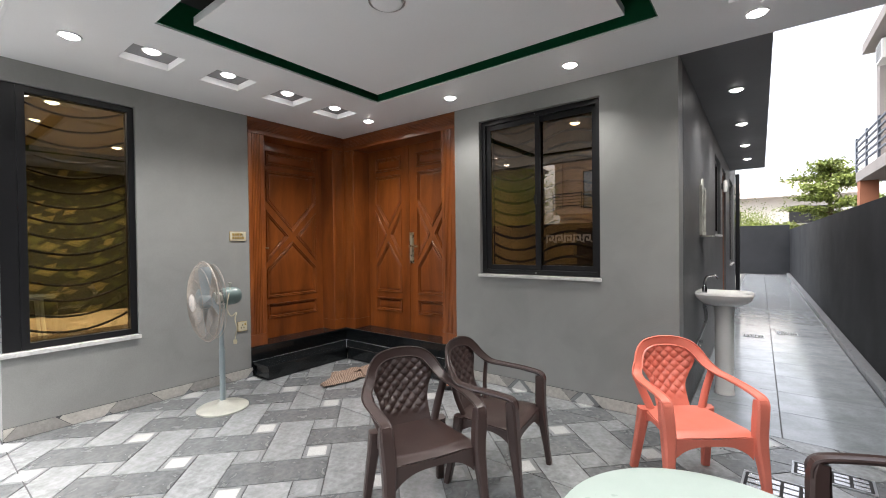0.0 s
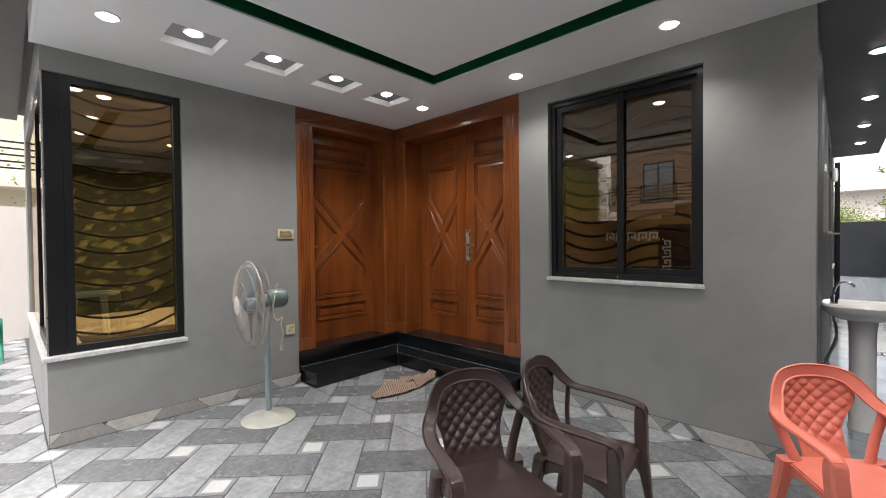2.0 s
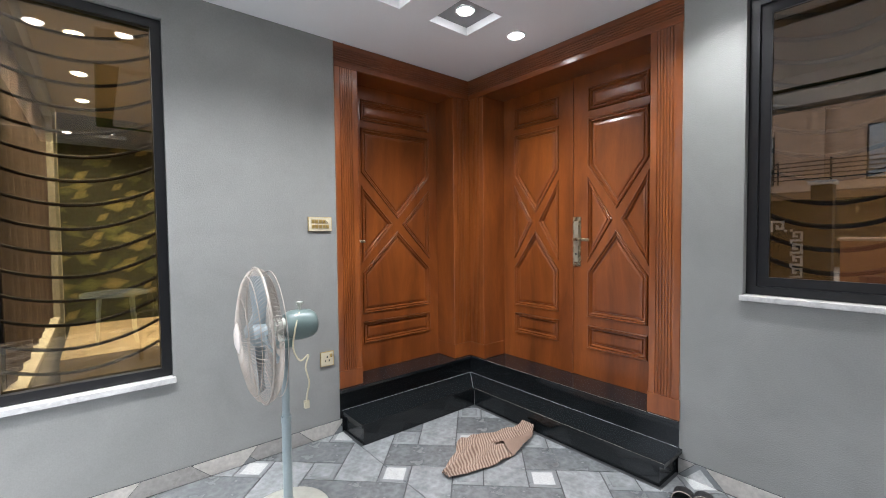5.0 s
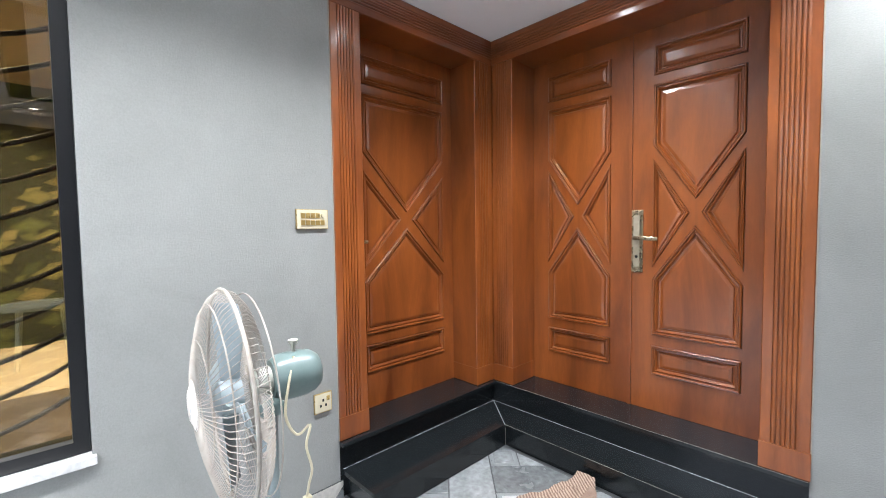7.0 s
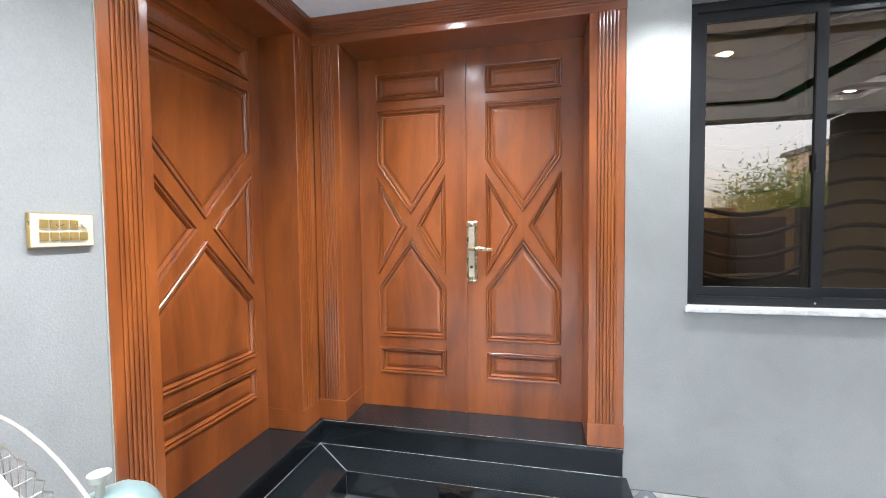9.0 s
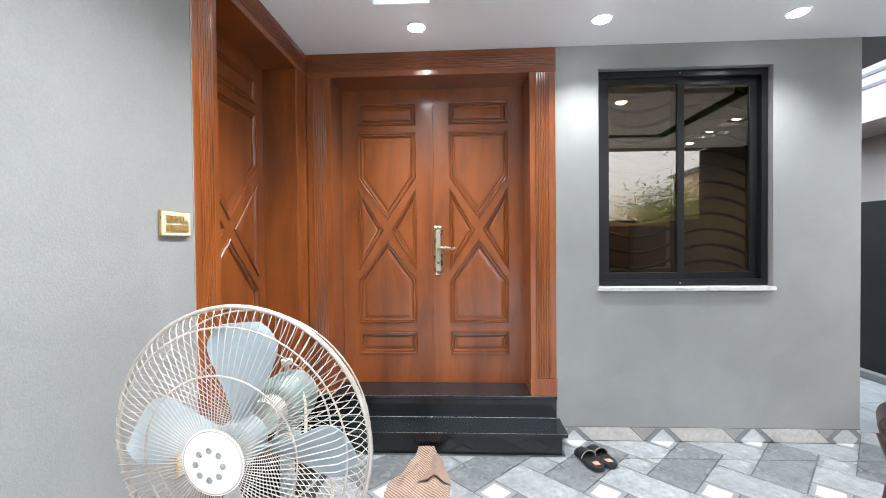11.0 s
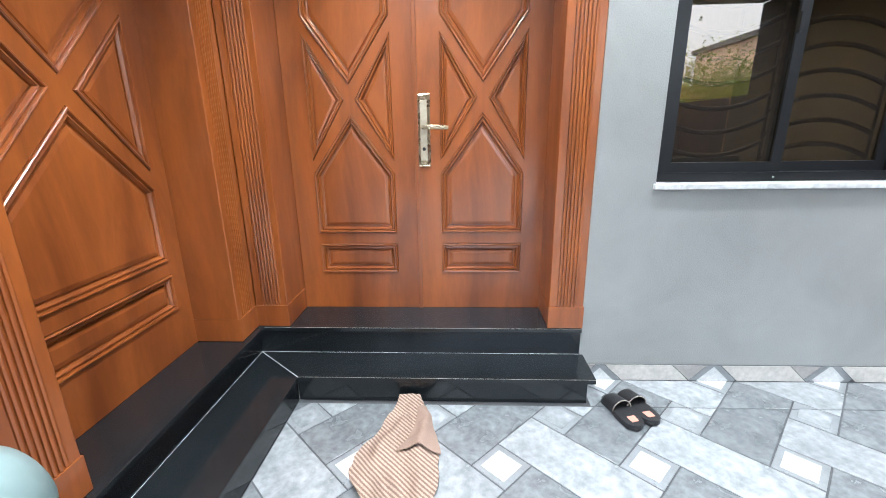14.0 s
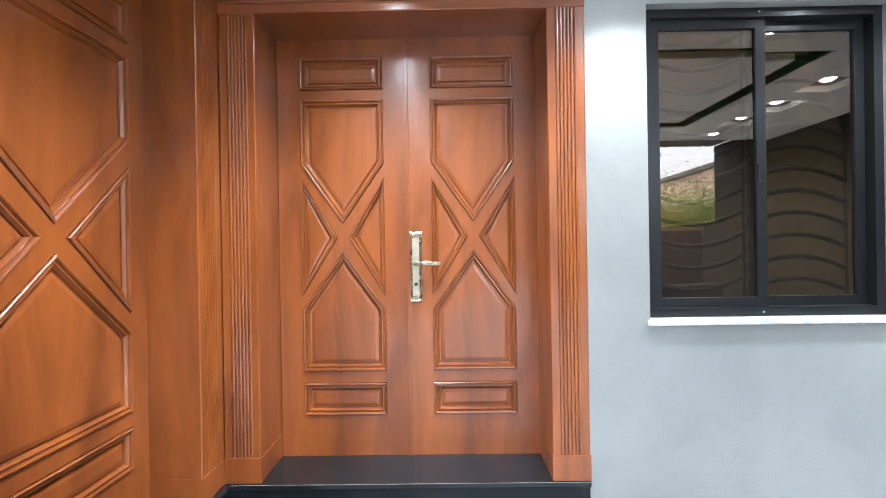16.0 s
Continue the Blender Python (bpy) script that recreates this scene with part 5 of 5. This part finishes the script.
gate = thing("open_gate", pose(-3.9, -3.38, 0), "open dark steel gate leaf with a pale meander band", "gate")
part("leaf", boxm(-1.9, 0.0, 0.08, 0.0, 0.05, 2.0, bevel=0.006), M_FRAME, gate)
key_band(gate, -1.7, -0.35, 1.45, 0.045, 0.052)
key_band(gate, 0.3, 1.6, -0.30, 0.040, 0.052, True)
booth = thing("guard_box", pose(-3.35, -5.6, -0.012), "orange painted guard box by the street", "box")
part("body", boxm(-0.35, -0.35, 0, 0.35, 0.35, 1.25, bevel=0.01), M_TERRA, booth)
part("lid", boxm(-0.4, -0.4, 1.251, 0.4, 0.4, 1.31, bevel=0.01), M_BEIGE, booth)


def villa(name, m, w, d, h, material, label, balcony_z=3.3, garage=True, cols=3, balcony_depth=1.0, trim_mat=None, rail_mat=None, short=0.0):
    """A two-storey house whose front looks to -y of its own axes."""
    v = thing(name, m, label, "house")
    part("wall", boxm(-w / 2, 0, -0.012, w / 2, d, h), material, v)
    part("roof", boxm(-w / 2 - 0.25, -0.5, h + 0.001, w / 2 + 0.25, d + 0.2, h + 0.30, bevel=0.01), M_SOFFIT if trim_mat is None else trim_mat, v)
    b = part("balcony", boxm(-w / 2 + short, -balcony_depth, balcony_z - 0.28, w / 2, -0.001, balcony_z, bevel=0.01), material, v)
    for k in range(5):
        part("rail", boxm(-w / 2 + short, -balcony_depth, balcony_z + 0.18 + 0.17 * k, w / 2, -balcony_depth + 0.035, balcony_z + 0.225 + 0.17 * k), rail_mat or M_FRAME, b)
    for k in range(int(w / 1.6) + 1):
        x = -w / 2 + short + (w - short) * k / int(w / 1.6)
        part("rail_post", boxm(x - 0.03, -balcony_depth - 0.004, balcony_z + 0.001, x + 0.03, -balcony_depth + 0.04, balcony_z + 0.98), rail_mat or M_FRAME, b)
    for k in range(cols):
        x = -w / 2 + w * (k + 0.5) / cols
        for z0, z1 in ((balcony_z + 0.1, balcony_z + 2.2),) if garage else ((0.9, 2.3), (balcony_z + 0.1, balcony_z + 2.2)):
            wn_ = part("window", boxm(x - 0.75, -0.05, z0, x + 0.75, -0.001, z1), M_FRAME, v)
            for s in (-1, 1):
                pn = part("pane", boxm(x + s * 0.36 - 0.33, -0.056, z0 + 0.06, x + s * 0.36 + 0.33, -0.0505, z1 - 0.06), M_SKYPANE, wn_)
    if garage:
        gt = part("garage_gate", boxm(-w * 0.40, -0.06, 0, w * 0.32, -0.001, 2.75), M_BLACK, v, "black garage gate")
        for k in range(8):
            x = -w * 0.40 + w * 0.72 * k / 8
            part("bar", boxm(x + 0.03, -0.075, 0.1, x + 0.08, -0.0605, 2.65), M_FRAME, gt)
    for k in range(cols + 1):
        x = -w / 2 + w * k / cols
        part("pillar", boxm(x - 0.22, -0.18, balcony_z + 0.001, x + 0.22, -0.001, h), material, v)
    return v


villa("house", pose(-3.5, -15.5, 0, 0, 0, 180), 13, 8, 7.2, M_BEIGE, "two-storey beige house with balcony and black garage gate across the street")
villa("house", pose(-18.5, -14.5, 0, 0, 0, 180), 9, 8, 6.8, M_UMBER, "two-storey dark brown house with balcony across the street", cols=2)
villa("house", pose(17.0, -17.5, 0, 0, 0, 180), 9, 8, 6.2, M_BEIGE, "two-storey beige house with balcony across the street", cols=2)
villa("house", pose(-17.5, 1.5, 0, 0, 0, 90), 8, 8, 6.6, M_YELLOW, "two-storey yellow house beyond the boundary wall", garage=False, cols=2)
nb = villa("house", pose(2.55, 11.2, 0, 0, 0, -90), 16, 7, 7.3, M_STUCCO, "pale two-storey house with brown pillars and slatted balcony", balcony_z=3.35, garage=False, cols=4, balcony_depth=0.9, trim_mat=M_STUCCO, rail_mat=M_RAIL, short=1.7)
for k in range(3):
    part("ground_pillar", boxm(-6.0 + 3.45 * k - 0.2, -0.88, 0, -6.0 + 3.45 * k + 0.2, -0.5, 3.07), M_TERRA, nb, "brown painted pillar")
ac = part("air_conditioner", boxm(-7.2, -0.36, 6.55, -6.4, -0.002, 7.1, bevel=0.02), M_CERAMIC, nb)
for k in range(5):
    part("grille_slat", boxm(-7.12, -0.372, 6.63 + 0.09 * k, -6.48, -0.361, 6.66 + 0.09 * k), M_FRAME, ac)
bung = thing("house", pose(-3.0, 37, 0), "low white house with flat roof beyond the alley", "house")
part("wall", boxm(-7, 0, -0.012, 7, 8, 4.3), M_WHITEWALL, bung)
part("roof", boxm(-7.6, -0.8, 4.301, 7.6, 8.2, 4.62, bevel=0.02), M_WHITEWALL, bung)
part("parapet", boxm(-7.0, 0.6, 4.621, 7.0, 0.8, 5.5), M_WHITEWALL, bung)
part("garden_wall", boxm(-8.5, -6.0, -0.012, 8.5, -5.8, 2.35), M_STUCCO, bung)
part("canopy", boxm(-1.6, -1.2, 4.9, 0.9, 0.59, 5.15, bevel=0.01), M_STUCCO, bung)
for x0, x1, z0, z1 in ((4.0, 6.2, 2.0, 3.65), (0.2, 1.4, 1.9, 3.4), (-5.0, -3.4, 1.9, 3.5)):
    w_ = part("window", boxm(x0, -0.06, z0, x1, -0.001, z1), M_FRAME, bung)
    for k in range(2):
        xm = x0 + (x1 - x0) * k / 2
        part("pane", boxm(xm + 0.05, -0.066, z0 + 0.06, xm + (x1 - x0) / 2 - 0.05, -0.0605, z1 - 0.06), M_BLACK, w_)


def tree(m, height, spread, seed, label, layered=False):
    rnd = random.Random(seed)
    t = thing("tree", m, label, "tree")
    top = height * (0.95 if layered else 0.7)
    bm = tube(bmesh.new(), [(0, 0, -0.02), (0.05, 0.03, height * 0.3), (0, 0.05, height * 0.6), (0.02, 0, top)], [0.14, 0.11, 0.07, 0.02], 8)
    tips = []
    for k in range(26 if layered else 18):
        f = k / (26 if layered else 18)
        z = height * (0.16 + 0.80 * f) if layered else height * (0.35 + 0.35 * rnd.random())
        a = rnd.random() * 6.283
        r = spread * ((1 - f) ** 0.8 * 0.85 + 0.10) * rnd.uniform(0.7, 1.1) if layered else spread * (0.5 + 0.5 * rnd.random())
        end = Vector((r * math.cos(a), r * math.sin(a), z + (0.10 * r if layered else height * 0.28 * rnd.random())))
        tube(bm, [(0, 0, z - 0.1), end * 0.5 + Vector((0, 0, z * 0.5)), end], [0.035, 0.022, 0.006], 5)
        n_l = 520 if layered else 620
        for i in range(n_l):
            g_ = 0.25 + 0.75 * rnd.random()
            p = Vector((0, 0, z)).lerp(end, g_)
            j = 0.16 + 0.22 * g_ if layered else 0.35 + 0.35 * rnd.random()
            tips.append(p + Vector((rnd.gauss(0, j), rnd.gauss(0, j), rnd.gauss(0, 0.07 if layered else j))))
    part("trunk", bm, M_BARK, t)
    verts, faces = [], []
    for p in tips:
        n_ = Vector((rnd.gauss(0, 1), rnd.gauss(0, 1), rnd.gauss(0, 1) + (1.5 if layered else 0.3))).normalized()
        a = n_.orthogonal().normalized()
        a.rotate(Matrix.Rotation(rnd.random() * 6.28, 3, n_))
        b = n_.cross(a)
        s = rnd.uniform(0.05, 0.12) if layered else rnd.uniform(0.03, 0.075)
        i = len(verts)
        verts += [p - a * s, p + b * s * 0.45 + n_ * 0.02, p + a * s, p - b * s * 0.45 + n_ * 0.02]
        faces += [(i, i + 1, i + 2), (i, i + 2, i + 3)]
    me = bpy.data.meshes.new("crown")
    me.from_pydata([tuple(v) for v in verts], [], faces)
    me.materials.append(M_LEAF)
    cr = new("crown", me)
    cr.parent = t
    cr["kind"] = "stuff"
    return t


tree(pose(2.0, 26.5, -0.012), 5.2, 3.5, 3, "young layered conifer with bright green branches behind the alley wall", True)
tree(pose(-1.0, 29.5, -0.012), 2.7, 0.5, 4, "small bushy green tree behind the alley wall")
tree(pose(3.2, -7.2, -0.012), 3.0, 1.3, 5, "broad green street tree beyond the boundary wall")
tree(pose(5.6, -8.5, -0.012), 3.6, 1.6, 6, "broad green street tree beyond the boundary wall")
tree(pose(-9.6, -8.8, -0.012), 5.2, 1.7, 8, "green street tree across from the gate")
tree(pose(-12.6, 2.8, -0.012), 2.5, 0.9, 7, "green shrub tree behind the forecourt wall")

reel = thing("hose_reel", pose(-8.9, 0.75, 0), "green garden hose reel with loose yellow hose", "hose reel")
part("drum", lathe(bmesh.new(), [(0, -0.12), (0.17, -0.12), (0.17, -0.10), (0.09, -0.09), (0.09, 0.09), (0.17, 0.10), (0.17, 0.12), (0, 0.12)], 24, pose(0, 0, 0.33, 90)), M_HOSE, reel, smooth=True)
part("stand", tube(bmesh.new(), [(-0.2, -0.14, 0.0), (0, -0.14, 0.52), (0.2, -0.14, 0.0)], 0.014, 8), M_HOSE, reel)
part("stand", tube(bmesh.new(), [(-0.2, 0.14, 0.0), (0, 0.14, 0.52), (0.2, 0.14, 0.0)], 0.014, 8), M_HOSE, reel)
bm = bmesh.new()
tube(bm, [(0.10 * math.cos(a * 0.5) * (1.1 + 0.02 * (a % 3)), -0.085 + 0.17 * a / 60, 0.33 + 0.12 * math.sin(a * 0.5)) for a in range(61)], 0.011, 6)
part("hose_coil", bm, M_TERRA, reel, smooth=True)
part("hose", tube(bmesh.new(), smooth_path([(0.1, -0.2, 0.25), (0.3, -0.35, 0.03), (0.6, -0.2, 0.012), (0.5, 0.1, 0.012), (0.1, -0.1, 0.012), (0.3, -0.4, 0.012), (0.8, -0.3, 0.012)], 8), 0.011, 6), M_HOSEY, reel, "loose yellow hose", smooth=True)


# ---- floor tiles ----
LT, ST, GAP = 0.4555, 0.188, 0.0035
U0, V0, SKEW = -4.927, 0.379, radians(1.2)
R2 = math.sqrt(0.5)


def tile(poly, z, material, name, parent):
    lo_z = -0.004
    inner = inset(poly, GAP)
    top = inset(poly, GAP + 0.0015)
    if abs(area(top)) < 0.0004:
        return None
    cx = sum(p[0] for p in poly) / len(poly)
    cy = sum(p[1] for p in poly) / len(poly)
    bm = bmesh.new()
    a = [bm.verts.new((x - cx, y - cy, lo_z)) for x, y in inner]
    b = [bm.verts.new((x - cx, y - cy, z - 0.001)) for x, y in inner]
    c = [bm.verts.new((x - cx, y - cy, z)) for x, y in top]
    for r, s in ((a, b), (b, c)):
        for i in range(len(poly)):
            k = (i + 1) % len(poly)
            bm.faces.new((r[i], r[k], s[k], s[i]))
    bm.faces.new(c)
    ob = part(name, bm, material, parent)
    ob.location = (cx, cy, 0)
    return ob


def rect_uv(u0, v0, u1, v1):
    q = [(u0, v0), (u1, v0), (u1, v1), (u0, v1)]
    q = [(U0 + (u - U0) * math.cos(SKEW) - (v - V0) * math.sin(SKEW), V0 + (v - V0) * math.cos(SKEW) + (u - U0) * math.sin(SKEW)) for u, v in q]
    q = [((u + v) * R2, (v - u) * R2) for u, v in q]
    return q if area(q) > 0 else q[::-1]


REGIONS = [(-10.4, -3.4, XA - 0.01, 1.135), (XL + 0.012, 1.135, XA - 0.01, 3.085), (-4.79, 3.085, XA - 0.01, 4.16), (-3.22, 4.16, XA - 0.01, 4.408), (XC + 0.01, 4.408, XA - 0.01, 4.60)]


def pieces():
    for i in range(-26, 27):
        for j in range(-26, 27):
            u, v = U0 + LT * (i + j), V0 + LT * (i - j)
            yield "B", rect_uv(u, v, u + ST, v + ST)
            yield "L", rect_uv(u, v + ST, u + LT + ST, v + LT)
            yield "D", rect_uv(u - LT + ST, v, u, v + LT + ST)
            yield "G", rect_uv(u, v + LT, u + ST, v + LT + ST)


far_parts = {}
for kind, q in pieces():
    cx, cy = sum(p[0] for p in q) / 4, sum(p[1] for p in q) / 4
    if not (-11 < cx < 1 and -4 < cy < 5.2):
        continue
    for reg in REGIONS:
        p = clip_poly(q, *reg)
        if len(p) < 3 or abs(area(p)) < 0.0012:
            continue
        m_ = {"B": M_TILE_G, "G": M_TILE_G, "L": M_TILE_L, "D": M_TILE_D}[kind]
        is_near = reg[1] >= 1.1
        jobs = [(p, 0.0, m_)]
        if kind in "BG":
            w = clip_poly(list(inset(q, 0.030)), *reg)
            if len(w) >= 3 and abs(area(w)) > 0.001:
                jobs.append((inset(w, -GAP + 0.0005), 0.0012, M_TILE_W if kind == "B" else M_TILE_L))
        for poly, z, mt in jobs:
            if is_near:
                tile(poly, z, mt, "floor_tile", floor)
            else:
                far_parts.setdefault(mt.name, (mt, []))[1].append((poly, z))
for mt, polys in far_parts.values():
    bm = bmesh.new()
    for poly, z in polys:
        a = [bm.verts.new((x, y, -0.004)) for x, y in inset(poly, GAP)]
        b = [bm.verts.new((x, y, z)) for x, y in inset(poly, GAP + 0.001)]
        for i in range(len(a)):
            k = (i + 1) % len(a)
            bm.faces.new((a[i], a[k], b[k], b[i]))
        bm.faces.new(b)
    ob = part("forecourt_tiles", bm, mt, floor)
    ob["kind"] = "stuff"

# skirting: the same pattern folded up the foot of the walls
SK = 0.100
skirts = [("skirting", "back", (-3.22, YB - 0.012, XC, YB - 0.012 + SK)), ("skirting", "left", (XL + 0.012 - SK, YF, XL + 0.012, 3.083))]
for name_, which, reg in skirts:
    sk = tagged(part(name_, boxm(reg[0], YB - 0.009, 0.0, reg[2], YB - 0.0005, SK) if which == "back" else boxm(XL + 0.0005, reg[1], 0.0, XL + 0.009, reg[3], SK), M_GROUT), "patterned stone tile skirting", "skirting", kind="structure")
    for kind, q in pieces():
        p = clip_poly(q, *reg)
        if len(p) < 3 or abs(area(p)) < 0.0006:
            continue
        jobs = [(p, 0.0, {"B": M_TILE_G, "G": M_TILE_G, "L": M_SKIRT_L, "D": M_SKIRT_D}[kind])]
        if kind in "BG":
            w = clip_poly(list(inset(q, 0.030)), *reg)
            if len(w) >= 3 and abs(area(w)) > 0.0004:
                jobs.append((w, 0.0012, M_TILE_W if kind == "B" else M_TILE_L))
        for poly, z, mt in jobs:
            o = 0.012 + z
            bm = bmesh.new()
            ins_ = inset(poly, 0.002)
            if which == "back":
                f = [bm.verts.new((x, YB - o, y - reg[1])) for x, y in ins_]
                b = [bm.verts.new((x, YB - 0.009, y - reg[1])) for x, y in ins_]
            else:
                f = [bm.verts.new((XL + o, y, reg[2] - x)) for x, y in ins_]
                b = [bm.verts.new((XL + 0.009, y, reg[2] - x)) for x, y in ins_]
            bm.faces.new(f)
            for i in range(len(f)):
                k = (i + 1) % len(f)
                bm.faces.new((f[i], f[k], b[k], b[i]))
            part("skirting_tile", bm, mt, sk)

# alley slabs
ys = 4.60
while ys < 22.9:
    y1 = min(ys + 0.6, 22.95)
    for x0, x1 in ((XC + 0.01, -0.42), (-0.42, XA - 0.105)):
        tile([(x0, ys), (x1, ys), (x1, y1), (x0, y1)], 0.0, M_SLATE, "alley_tile", alley)
    ys = y1
